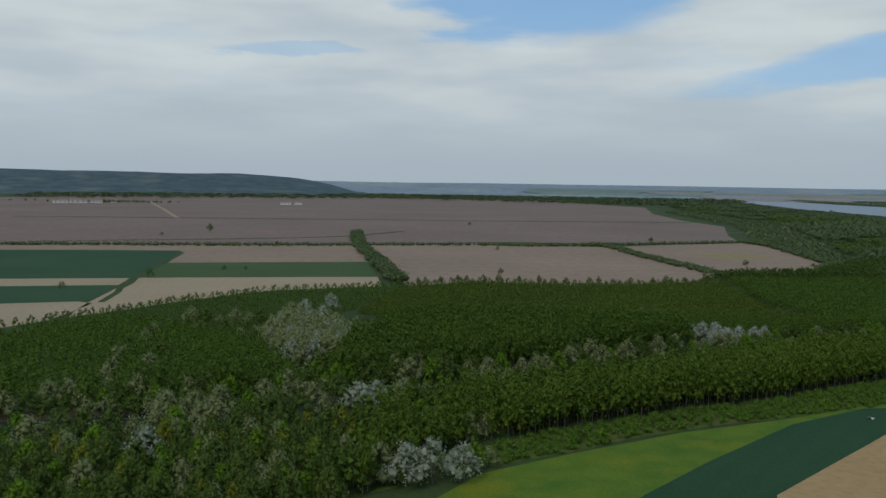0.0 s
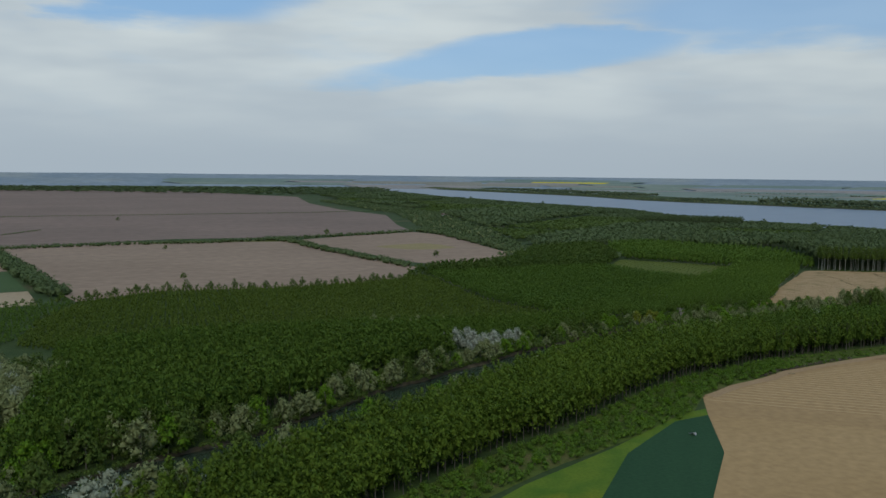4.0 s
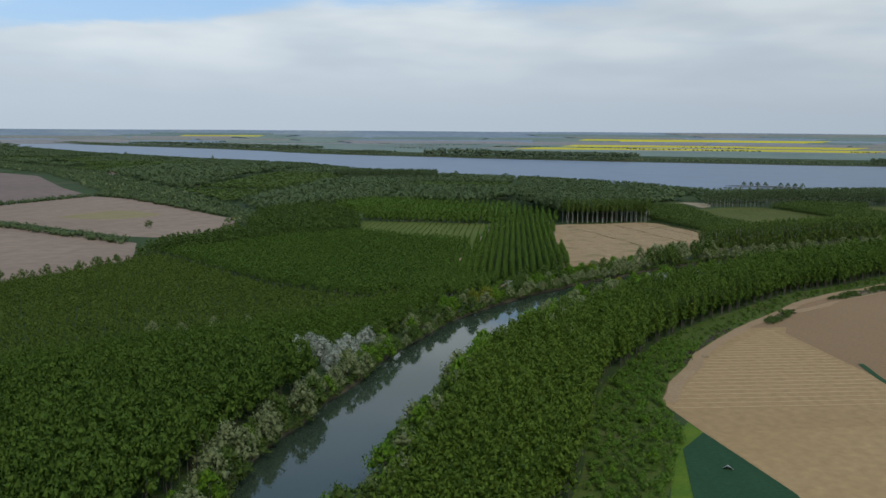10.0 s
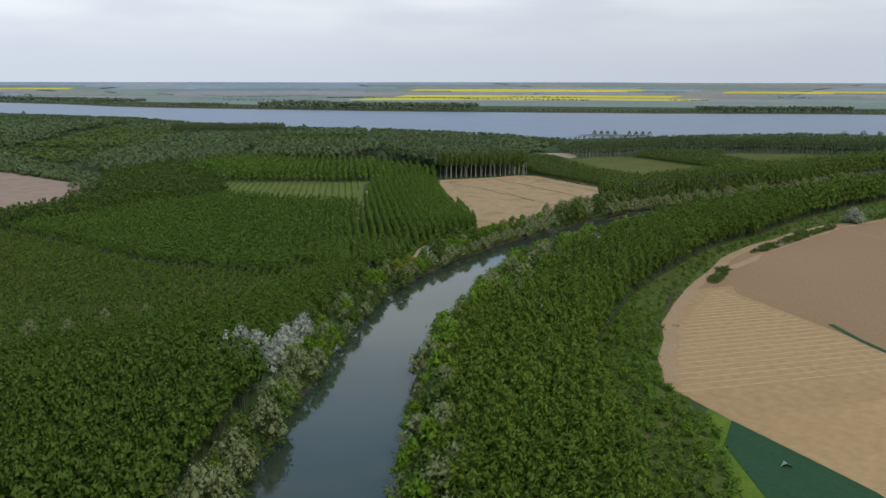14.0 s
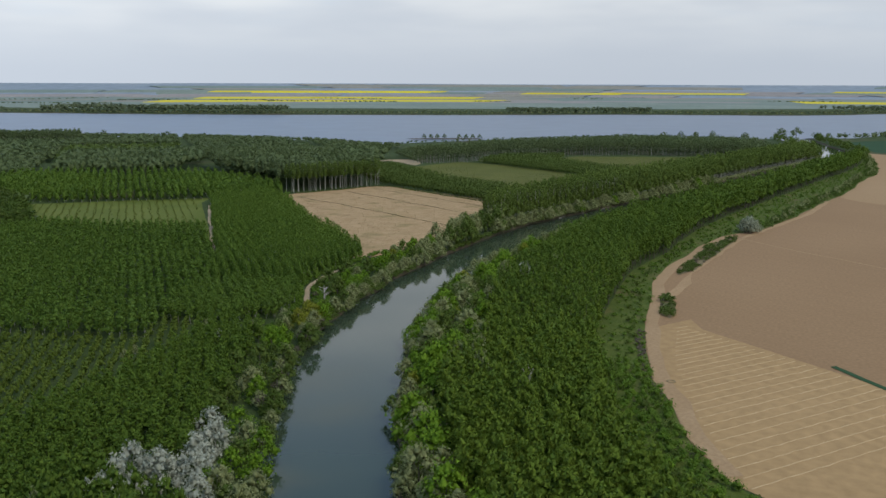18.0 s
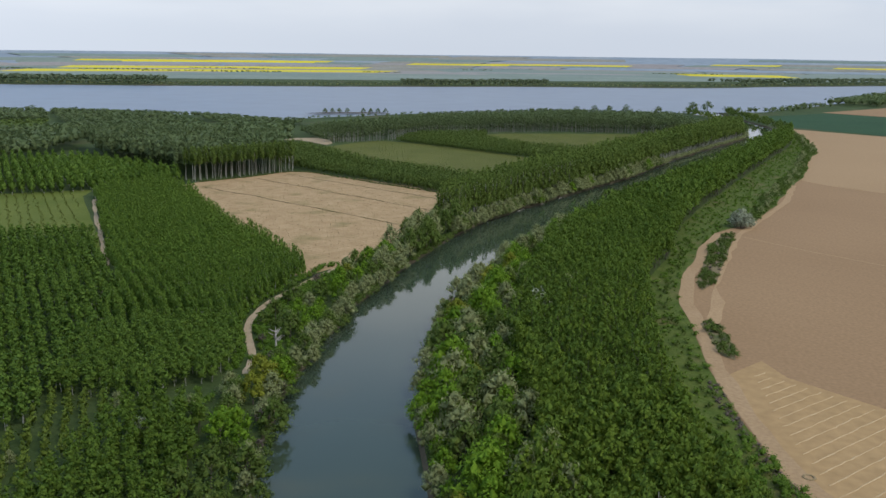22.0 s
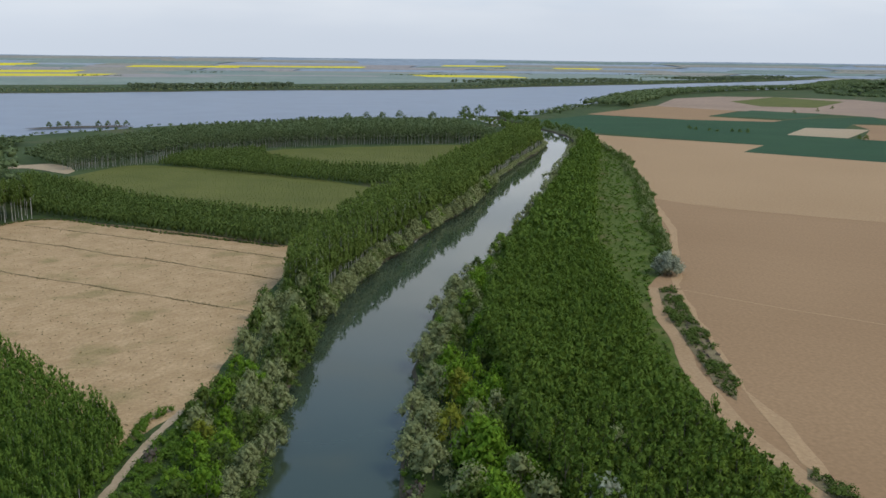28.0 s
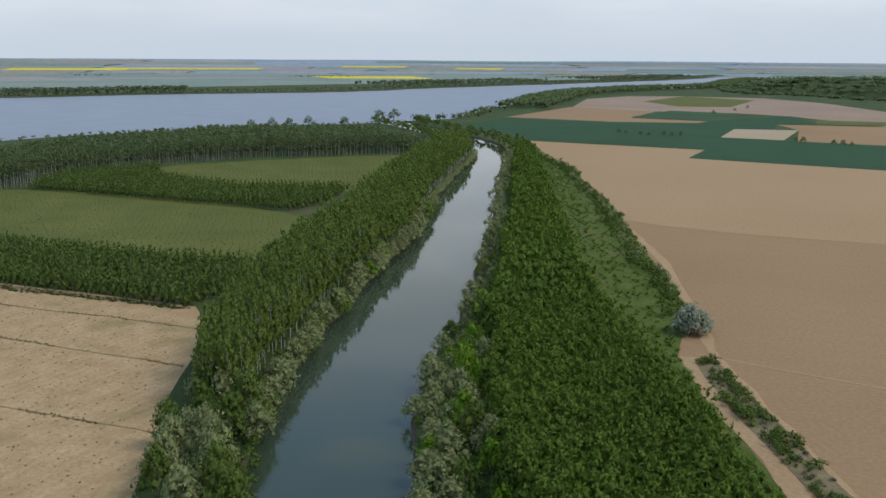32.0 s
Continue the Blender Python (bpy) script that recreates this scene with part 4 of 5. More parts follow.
mixed(cut(RIGHT_BANK, 290, 430), 4.4, (-15, -7), 8.0, 11.0, (0.35, 0.40, 0.20, 0.05), 64, 0.8)
mixed(cut(RIGHT_BANK, 425, 560), 4.6, (-7, -0.5), 4.5, 7.5, (0.72, 0.1, 0.16, 0.02), 65)
bank_tree(475, 326, 6.5, "olive", 9)
bank_tree(466, 327, 6.5, "dark", 10)
bank_tree(231, 366, 13.0, "fresh", 11, 0.95)
bank_tree(224, 360, 9.0, "olive", 13, 0.6)
bank_tree(214, 356, 9.5, "willow", 14, 0.8)
bank_tree(219, 403, 8.0, "olive", 15, 0.8)
bank_tree(211, 402, 8.0, "olive", 16, 0.8)
for i, (x, y, h, sort) in enumerate(((258, 367, 10, "willow"), (282, 369, 9.5, "fresh"), (281, 362, 11.5, "willow"), (268, 352, 14, "silver"), (299, 364, 11, "dark"), (327, 358, 9, "fresh"), (246, 364, 10, "dark"), (240, 360, 9, "willow"))):
    bank_tree(x, y, h, sort, 520 + i, 0.85)
bank_tree(268, 372, 9.0, "olive", 12, 0.7)
woods("bank_willows", "willow", "low", along(cut(RIGHT_BANK, 560, 950), 4.6, 22, (-6, 1.5)), 6.0, "willow_leaf", "grey-green willows along the channel", 0.95, seed=8)

woods("bank_scrub", "shrub", "mid", along(cut(LEFT_BANK, -60, 400), 1.5, 101, (-2.7, 0.6)), 2.2, "shrub_leaf", "low dark scrub hanging over the water's edge", 1.15, seed=102, category="undergrowth")
woods("bank_scrub", "shrub", "low", along(cut(LEFT_BANK, 400, 900), 1.5, 103, (-2.7, 0.6)), 2.4, "willow_leaf", "low grey-green scrub hanging over the water's edge", 1.15, seed=104, category="undergrowth")

mixed(smooth_line([(-95, 150), (-60, 170), (-20, 192), (12, 207)], 5), 4.2, (-3, 4), 5.0, 8.5, (0.35, 0.2, 0.45, 0.0), 67, 0.9)

woods("mouth_willows", "willow", "low", np.vstack([along(cut(RIGHT_BANK, 850, 1190), 6.0, 24, (-12, 0)), along(cut(LEFT_BANK, 855, 1170), 6.0, 25, (0, 12))]), 9.0, "shrub_leaf", "trees round the mouth of the side channel", 0.95, seed=26)

# far bank
mixed(cut(LEFT_BANK, -180, 20), 5.0, (-1, 8), 8, 11.5, (0.22, 0.2, 0.58, 0.0), 70, 0.85)
mixed(cut(LEFT_BANK, 12, 102), 6.2, (-2.6, 3), 8.0, 11.5, (0.74, 0.10, 0.16, 0.0), 71, 0.85)
mixed(cut(LEFT_BANK, 12, 102), 5.0, (0, 5), 5.0, 8.0, (0.1, 0.1, 0.8, 0.0), 80, 0.85)
mixed(cut(LEFT_BANK, 95, 140), 3.6, (-2.4, 5), 6, 9, (0.75, 0.1, 0.15, 0.0), 72)
mixed(cut(LEFT_BANK, 138, 212), 3.8, (-2.4, 4), 4.5, 7.5, (0.25, 0.22, 0.5, 0.03), 73)
mixed(cut(LEFT_BANK, 140, 215), 6.0, (5, 11), 5.5, 8.0, (0.1, 0.1, 0.8, 0.0), 74)
mixed(cut(LEFT_BANK, 212, 335), 3.6, (-2.4, 2.5), 4.5, 6.5, (0.85, 0.1, 0.05, 0.0), 75)
mixed(cut(LEFT_BANK, 245, 340), 3.4, (4, 15), 5.0, 8.5, (0.12, 0.38, 0.46, 0.04), 76)
mixed(cut(LEFT_BANK, 336, 402), 2.6, (0, 14), 10.0, 14.0, (0.50, 0.06, 0.44, 0.0), 77, 0.7)
mixed(cut(LEFT_BANK, 300, 345), 5.0, (1, 8), 7.0, 10.0, (0.55, 0.25, 0.2, 0.0), 79, 0.8)
mixed(cut(LEFT_BANK, 380, 640), 2.7, (-2.6, 1.4), 4.4, 8.5, (0.72, 0.06, 0.22, 0.0), 78)
for i, (x, y, h, sort) in enumerate([(190, 414, 6, "silver"), (203, 411, 5.5, "willow"), (208, 405, 6, "willow"), (214, 408, 6.5, "willow"), (221, 402, 6.5, "olive"), (226, 407, 6, "olive"), (231, 405, 5.5, "dark"),
                                     (335, 409, 8, "fresh"), (330, 406, 7, "fresh"), (341, 412, 7, "fresh"), (253, 407, 6.5, "fresh"), (262, 408, 6.5, "fresh"), (118, 368, 6.0, "fresh"), (49, 331, 8, "willow"), (34, 313, 6, "fresh"), (6, 295, 6, "fresh")]):
    bank_tree(x, y, h, sort, 500 + i, 0.9)
for i, (x, y, h) in enumerate([(106, 380, 9), (111, 381, 9.5), (117, 382, 9.5), (116, 376, 9.5), (119, 371, 9), (125, 375, 9), (132, 376, 8.5), (112, 366, 8), (98, 385, 9.0), (93, 389, 9.0), (86, 390, 8.5), (79, 388, 8.5), (138, 381, 8)]):
    tree("white_poplar_tree", "willow", x, y, h, "white_leaf" if x > 104 else "willow_leaf", "silvery white poplar with pale leaves" if x > 104 else "pale grey-green poplar beside the channel wood", "white poplars", 0.92, "pale_bark", i)
for i, (x, y, h) in enumerate([(173, 430, 3.5), (204, 427, 3.8), (111, 428, 6.0), (104, 434, 6.0), (117, 436, 5.5), (98, 442, 6.0), (128, 432, 5.0), (178, 431, 3.0)]):
    tree("white_poplar_tree", "willow", x, y, h, "willow_leaf", "pale silvery tree rising from the young plantation", "white poplars", 0.9, "pale_bark", i)

lb = cut(offset(LEFT_BANK, 2.5), 386, 905)
inner = offset(LEFT_BANK, 12.5)
inner = np.array([p + (0, min(16.0, max(0.0, (p[0] - 400) * 0.12))) for p in cut(inner, 392, 905)])
t_places = grid(np.vstack([lb, inner[::-1]]), 3.0, 3.0, -20, 0.4, 6)
ones = np.where(t_places[:, 0] < 520)[0][:300]
later = np.ones(len(t_places), bool)
later[ones] = False
for i, (x, y) in enumerate(t_places[ones]):
    tree("tall_poplar_tree", "poplar", x, y, rng0.uniform(17.0, 20.0), "tall_leaf", "tall narrow poplar in the belt on the far bank", "tall poplars of the bank", 0.72, "pale_bark", i)
woods("poplar_belt", "poplar", "mid", t_places[later & (t_places[:, 0] < 640)], 18.0, "tall_leaf", "tall poplar belt following the far bank", 0.72, "pale_bark", 12)
woods("poplar_belt", "poplar", "low", t_places[later & (t_places[:, 0] >= 640)], 17.0, "tall_leaf", "tall poplar belt following the far bank", 0.78, "pale_bark", 13)

# the plantation in rows beside the felled plot
ROWS_PLOT = [(258, 426), (264, 428.5), (280, 430), (298, 428), (314, 428), (340, 452), (378, 487), (434, 531), (470, 562), (430, 580), (354, 527.5), (316, 500.5), (285, 477), (246, 457)]
p_places = grid(ROWS_PLOT, 2.1, 3.4, 39.5, 0.12, 14)
order = np.argsort(p_places[:, 0] + p_places[:, 1])
for i, (x, y) in enumerate(p_places[order[:300]]):
    tree("young_poplar_tree", "young", x, y, rng0.uniform(8.2, 9.6), "young_leaf", "young planted poplar with a cone-shaped green crown", "young poplars in rows", 0.70, "pale_bark", i)
woods("poplar_plantation", "young", "even", p_places[order[300:]], 8.9, "young_leaf", "young poplar plantation in straight rows", 0.69, "pale_bark", seed=15)

# plots north of the channel
PLOT_A = [(540, 517), (482, 424), (474, 412), (515, 390), (568, 480), (640, 546), (655, 562), (620, 575), (600, 572)]
woods("poplar_plantation", "young", "fine", grid(PLOT_A, 2.4, 3.6, 57, 0.2, 16), 7.5, "far_young_leaf", "dark young poplar plantation beyond the felled plot", 0.72, seed=17)
PLOT_B = [(722, 510), (628, 380), (650, 360), (688, 345), (702, 402), (758, 452), (800, 450), (770, 500)]
woods("poplar_plantation", "young", "fine", grid(PLOT_B, 2.6, 3.6, 55, 0.2, 18), 7.0, "far_young_leaf", "young poplar plantation between mown plots", 0.75, seed=19)
WALL_A = [(482, 556), (510, 538), (538, 519), (560, 535), (610, 575), (640, 640), (600, 700), (535, 645), (508, 592)]
w_places = grid(WALL_A, 3.6, 3.6, 35, 0.4, 20)
front = distance_to(np.array([(480, 556), (538, 518)], float), w_places) < 13
for i, (x, y) in enumerate(w_places[front][:160]):
    tree("stemmed_poplar_tree", "tall", x, y, rng0.uniform(17.0, 19.0), "tall_leaf", "tall bare-stemmed poplar at the edge of the felled plot", "bare-stemmed poplars", 0.95, "pale_bark", i)
woods("poplar_wood", "tall", "fine", w_places[~front], 18.0, "far_leaf", "tall bare-stemmed poplar wood", 1.1, seed=21)
WALL_B = [(690, 555), (733, 512), (766, 506), (822, 450), (850, 400), (862, 290), (905, 262), (1040, 290), (1050, 420), (965, 540), (885, 580), (838, 600), (762, 608), (728, 584)]
b_places = grid(WALL_B, 6.0, 6.0, 35, 0.7, 22)
CLEARING = np.array([(690, 555), (733, 512), (766, 506), (822, 450), (850, 400), (862, 290)], float)
b_back = b_places[distance_to(CLEARING, b_places) >= 12]
b_edge = grid(WALL_B, 3.8, 3.8, 35, 0.4, 21)
b_edge = b_edge[distance_to(CLEARING, b_edge) < 12]
woods("poplar_wood", "tall", "low", b_edge, 16.5, "far_leaf", "edge of tall bare-stemmed poplars around the clearing", 0.95, "pale_bark", 23)
woods("poplar_wood", "poplar", "fine", b_back, np.interp(b_back[:, 1], (430, 560), (11.0, 8.0)), "far_leaf", "tall poplar wood around the clearing", 1.5, seed=24)
PLOT_C = [(388, 668), (434, 590), (484, 561), (506, 594), (532, 646), (520, 690), (482, 770), (430, 760)]
woods("poplar_plantation", "young", "fine", grid(PLOT_C, 3.2, 4.4, 39.5, 0.3, 34), 10.0, "young_leaf", "older poplar plantation in rows with bare lower stems", 0.72, "pale_bark", 35)

# the wide wood west of the plantation, in plots of different age
channel_edge = [tuple(p) for p in cut(offset(LEFT_BANK, 7), -140, 108)]
NEAR_WOOD = channel_edge + [(104, 378), (88, 388), (60, 392), (20, 398), (-20, 385), (-36, 330), (-40, 285), (-60, 262), (-160, 238)]
woods("poplar_wood", "poplar", "even", grid(NEAR_WOOD, 2.8, 2.8, 20, 0.6, 24), 14.5, "strip_leaf", "mixed poplar wood beside the channel", 0.84, "dark_bark", 25)
low_edge = [tuple(p) for p in cut(offset(LEFT_BANK, 10), 122, 205)]
BELT = [(-34, 394), (20, 404), (60, 402), (90, 394), (106, 388), (120, 384)] + low_edge + [(204, 412), (204, 423), (187, 421), (154, 417), (130, 419), (100, 424), (80, 428), (40, 430), (-30, 420)]
woods("poplar_wood", "poplar", "mid", grid(BELT, 2.7, 3.0, 33, 0.4, 26), 8.0, "dark_poplar_leaf", "dense dark belt of poplars along the channel wood", 1.25, "dark_bark", seed=27)
LOW_PLOT = [(174, 600), (188, 608), (185, 564), (179, 519), (177, 484), (181, 459), (189, 437), (207, 444), (206, 428), (187, 424), (154, 420), (130, 422), (100, 427), (80, 431), (40, 434), (-30, 424), (-48, 440), (-40, 500), (-23, 551), (18, 581), (90, 574), (137, 584)]
woods("poplar_plantation", "young", "fine", grid(LOW_PLOT, 2.5, 3.1, 33, 0.3, 86), 3.6, "low_leaf", "low young plantation with thin olive green crowns", 1.15, seed=87)
LANE_WOOD = [(207, 444), (244, 456), (256, 426), (250, 423), (236, 417), (222, 414), (206, 426)]
woods("poplar_wood", "poplar", "mid", grid(LANE_WOOD, 2.3, 2.7, 39, 0.4, 114), 7.0, "bright_young_leaf", "dense young poplars beside the farm track", 1.3, "pale_bark", 115)
MIDDLE = [(208, 444), (258, 462), (285, 478), (312, 500), (344, 525), (330, 565), (327, 606), (280, 612), (215, 602), (191, 610), (187, 564), (181, 519), (179, 484), (183, 459), (189, 437)]
woods("poplar_plantation", "poplar", "plain", grid(MIDDLE, 2.2, 2.9, 39, 0.35, 28), 6.4, "bright_young_leaf", "bright green young poplar plantation", 1.35, "pale_bark", 29)
FIELD_WOOD = [(176, 607), (210, 637), (275, 651), (300, 690), (345, 745), (372, 788), (424, 764), (384, 672), (352, 636), (327, 609), (280, 614), (215, 604), (191, 612)]
woods("poplar_wood", "poplar", "plain", grid(FIELD_WOOD, 3.8, 3.8, 20, 1.0, 88), 9.0, "shrub_leaf", "dark mixed wood along the edge of the ploughed fields", 1.5, "dark_bark", 89)
BLOCK = [(-119, 381), (-75, 350), (-46, 284), (-52, 262), (-77, 243), (-100, 256), (-122, 330)]
woods("poplar_plantation", "young", "plain", grid(BLOCK, 2.9, 3.6, 75, 0.3, 36), 7.0, "young_leaf", "square block of young planted poplars", 0.95, seed=37)
ROWS_W = [(-196, 378), (-183, 406), (-166, 431), (-148, 464), (-126, 497), (-106, 521), (-50, 548), (-24, 551), (-40, 500), (-50, 440), (-80, 420), (-112, 398), (-160, 406)]
woods("poplar_plantation", "young", "plain", grid(ROWS_W, 2.0, 6.4, 62, 0.25, 38), 3.6, "young_leaf", "young poplars in wide rows before the fields", 1.1, seed=39)
WEST = [(-127, 380), (-112, 396), (-160, 406), (-186, 356), (-176, 280), (-140, 246), (-106, 258), (-126, 330)]
woods("poplar_wood", "young", "plain", grid(WEST, 3.1, 4.6, 75, 0.5, 30), 6.0, "young_leaf", "young poplar rows at the edge of the fields", 1.15, "dark_bark", 31)
fill = grid([(-190, 350), (-160, 408), (-100, 400), (-40, 400), (-20, 390), (-30, 280), (-60, 245), (-160, 235)], 4.6, 4.6, 25, 1.2, 33)
taken = np.zeros(len(fill), bool)
for plot in (NEAR_WOOD, BLOCK, WEST, ROWS_W, BELT, LOW_PLOT):
    taken |= inside(np.array(plot, float), fill)
fill = fill[~taken]
pick = np.random.default_rng(34).random(len(fill))
woods("scrub", "willow", "low", fill[pick < 0.78], 6.0, "shrub_leaf", "dark scrub filling the gaps between wood plots", 0.95, seed=83)
woods("scrub", "willow", "low", fill[pick >= 0.78], 6.5, "willow_leaf", "grey-green willow scrub between wood plots", 0.9, seed=84)
CLUMP = [(-76, 352), (-70, 342), (-58, 312), (-43, 308), (-31, 322), (-36, 345), (-56, 392), (-72, 390)]
for i, (x, y) in enumerate(grid(CLUMP, 4.4, 4.4, 15, 1.0, 3)):
    tree("white_poplar_tree", "willow", x, y, rng0.uniform(11.5, 13.5), "silver_leaf" if i % 5 == 0 else "willow_leaf", "silvery grey-green poplar in a clump in the wood", "white poplars", 0.8, "pale_bark", i)
for i, (x, y, h, sort) in enumerate([(-116, 390, 9, "willow"), (-109, 388, 9, "dark"), (-97, 395, 8, "willow"), (-90, 392, 7, "willow"), (-84, 386, 9, "dark"), (-104, 314, 8, "dark"), (-103, 297, 7, "willow"), (-99, 277, 8, "dark"), (-77, 236, 9, "willow"), (-64, 243, 9, "willow"),
                                     (-71, 240, 8, "willow"), (-57, 246, 7, "fresh"), (-54, 256, 8, "willow"), (-40, 258, 7, "willow"), (-34, 262, 8, "dark"), (-24, 282, 8, "dark"), (-10, 298, 8, "willow"), (-4, 304, 8, "willow"), (-69, 196, 10, "silver"), (-24, 238, 11, "silver"),
                                     (-20, 246, 10, "silver"), (-13, 249, 10, "willow"), (-71, 430, 8, "silver"), (-60, 445, 9, "silver"), (-76, 420, 8, "willow"), (-9, 191, 9, "silver"), (-3, 193, 9.5, "silver"), (4, 195, 8, "silver"), (-15, 193, 8.5, "willow"), (-44, 292, 7, "fresh"),
                                     (-40, 304, 7, "fresh"), (-36, 280, 8, "fresh"), (8, 307, 6, "fresh"), (-28, 290, 9, "willow"), (-18, 292, 9, "willow"), (-12, 285, 9, "willow")]):
    bank_tree(x, y, h * 1.3, sort, 700 + i, 0.95)

# plantations between the fields and the wide river, block by block
NORTH = np.array([(420, 772), (480, 775), (524, 690), (600, 705), (645, 640), (625, 580), (672, 575), (702, 602), (732, 596), (760, 618), (860, 640), (872, 690), (905, 755), (915, 915), (865, 1080), (880, 1230), (960, 1510), (930, 1850), (945, 2400),
                  (1010, 2950), (640, 2600), (560, 2050), (540, 1450), (430, 1010), (372, 800), (350, 745)], float)
ca, sa = math.cos(radians(38)), math.sin(radians(38))
brng = np.random.default_rng(77)
for i, j in itertools.product(range(-2, 14), range(-3, 22)):
    u0, v0 = 300 + i * 165 + brng.uniform(-15, 15), 100 + j * 120 + brng.uniform(-12, 12)
    corners = [(u0, v0), (u0 + 156, v0), (u0 + 156, v0 + 112), (u0, v0 + 112)]
    poly = [(u * ca - v * sa + 250, u * sa + v * ca) for u, v in corners]
    far_off = math.hypot(poly[0][0] - 200, poly[0][1] - 400)
    gap_m = 5.5 if far_off < 450 else 6.8 if far_off < 900 else 9.0
    pts = grid(poly, gap_m, gap_m, 38, gap_m * 0.2, 300 + i * 40 + j)
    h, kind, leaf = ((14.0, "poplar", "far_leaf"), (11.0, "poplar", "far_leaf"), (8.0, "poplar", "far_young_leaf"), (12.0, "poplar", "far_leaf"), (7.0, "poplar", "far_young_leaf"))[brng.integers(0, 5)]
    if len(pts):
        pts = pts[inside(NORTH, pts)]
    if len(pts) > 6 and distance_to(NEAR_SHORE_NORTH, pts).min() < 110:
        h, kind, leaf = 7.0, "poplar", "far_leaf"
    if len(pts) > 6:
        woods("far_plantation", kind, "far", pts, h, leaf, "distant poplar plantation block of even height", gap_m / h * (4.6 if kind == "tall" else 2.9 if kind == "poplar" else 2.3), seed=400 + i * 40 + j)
SCRUB = [(345, 742), (430, 1010), (540, 1450), (560, 2050), (500, 2053), (465, 1432), (352, 1010), (330, 765), (290, 700), (300, 690), (372, 660), (388, 672), (425, 765), (372, 790)]
s_places = grid(SCRUB, 8.5, 8.5, 10, 2.6, 80)
half = np.random.default_rng(9).random(len(s_places)) < 0.14
woods("scrub", "willow", "far", s_places[half], 6.0, "willow_leaf", "pale grey-green scrub beside the ploughland", 1.1, seed=81)
woods("scrub", "willow", "far", s_places[~half], 6.5, "far_leaf", "dark scrub and small trees beside the ploughland", 1.1, seed=82)

# shores of the wide river
def shore_woods(line, gap_m, side, h, leaf, label, seed, wide=1.3):
    woods("shore_wood", "willow", "far", along(line, gap_m, seed, side), h, leaf, label, wide, seed=seed)


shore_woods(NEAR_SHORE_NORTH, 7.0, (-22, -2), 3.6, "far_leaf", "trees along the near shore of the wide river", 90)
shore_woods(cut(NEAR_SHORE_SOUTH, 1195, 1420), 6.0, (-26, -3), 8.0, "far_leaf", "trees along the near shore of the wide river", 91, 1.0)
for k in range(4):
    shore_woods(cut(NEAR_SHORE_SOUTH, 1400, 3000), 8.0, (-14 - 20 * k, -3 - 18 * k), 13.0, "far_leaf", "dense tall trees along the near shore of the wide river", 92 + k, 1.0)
# scrub rows have haze painted into their green; the willow row has none
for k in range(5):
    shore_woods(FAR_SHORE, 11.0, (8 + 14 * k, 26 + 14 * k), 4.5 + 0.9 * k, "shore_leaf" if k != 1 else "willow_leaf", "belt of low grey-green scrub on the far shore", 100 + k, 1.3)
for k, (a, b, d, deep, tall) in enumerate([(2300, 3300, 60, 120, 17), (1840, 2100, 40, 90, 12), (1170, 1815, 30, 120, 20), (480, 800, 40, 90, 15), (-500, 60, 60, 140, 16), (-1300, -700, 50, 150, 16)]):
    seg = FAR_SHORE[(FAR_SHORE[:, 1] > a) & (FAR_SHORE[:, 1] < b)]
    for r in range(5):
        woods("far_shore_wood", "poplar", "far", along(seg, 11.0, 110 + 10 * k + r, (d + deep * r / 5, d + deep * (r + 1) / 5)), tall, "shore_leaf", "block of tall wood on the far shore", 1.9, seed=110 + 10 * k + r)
for i, (x, y, h) in enumerate([(725, 1243, 17), (742, 1233, 18), (735, 1252, 15), (741, 1175, 15), (868, 1029, 14), (872, 941, 14), (878, 948, 11), (935, 2160, 14), (940, 1790, 14), (1192, 258, 18), (1204, 240, 19), (1118, 395, 12), (1126, 375, 13), (1132, 358, 13), (1139, 338, 14), (1152, 300, 12), (860, 905, 13), (846, 838, 11)]):
    tree("shore_tree", "willow", x, y, h * 0.85, "far_leaf", "single tall dark tree on the river shore", "trees of the shore", 1.15, "dark_bark", i, fine="mid")
GROVE = [(709, 1107), (800, 1000), (846, 1046), (765, 1156)]
woods("poplar_grove", "tall", "low", grid(GROVE, 5.0, 5.0, 40, 0.5, 95), 13.0, "far_leaf", "grove of bare-stemmed poplars near the wide river", 1.6, "pale_bark", 96)
field("river_islet", [(1000, 690), (1018, 674), (1030, 650), (1040, 612), (1030, 598), (1022, 622), (1012, 650), (996, 676)], 0.1, "bank_mud", "low muddy islet in the wide river", 3.0, "islet")
for i, (x, y) in enumerate([(1011, 670), (1016, 663), (1020, 656), (1024, 648), (1027, 630), (1029, 622), (1032, 614), (1034, 606)]):
    tree("willow_tree", "willow", x, y, 6.5, "far_leaf", "low willow on a flooded islet", "willows of the islet", 1.0, "dark_bark", i)

# low cover and shrubs on the verge
verge = np.vstack([cut(offset(POPLAR_EDGE, -1), 5, 905), FIELD_EDGE[::-1]])
v_places = grid(verge, 2.3, 2.3, 11, 0.9, 40)
west_part = v_places[:, 0] < 215
keep_some = np.random.default_rng(2).random(len(v_places))
east_part = ~west_part & (keep_some < np.interp(v_places[:, 0], (380, 440), (0.8, 0.72)))
woods("undergrowth", "shrub", "low", v_places[east_part], np.random.default_rng(4).uniform(0.25, 1.3, int(east_part.sum())) ** 1.3, "bright_shrub_leaf", "low bright green weeds and brambles on the verge", 1.7, seed=41, category="undergrowth")
woods("undergrowth", "shrub", "low", v_places[west_part], 2.1, "bright_shrub_leaf", "bright green scrub between field and poplars", 1.1, seed=42, category="undergrowth")
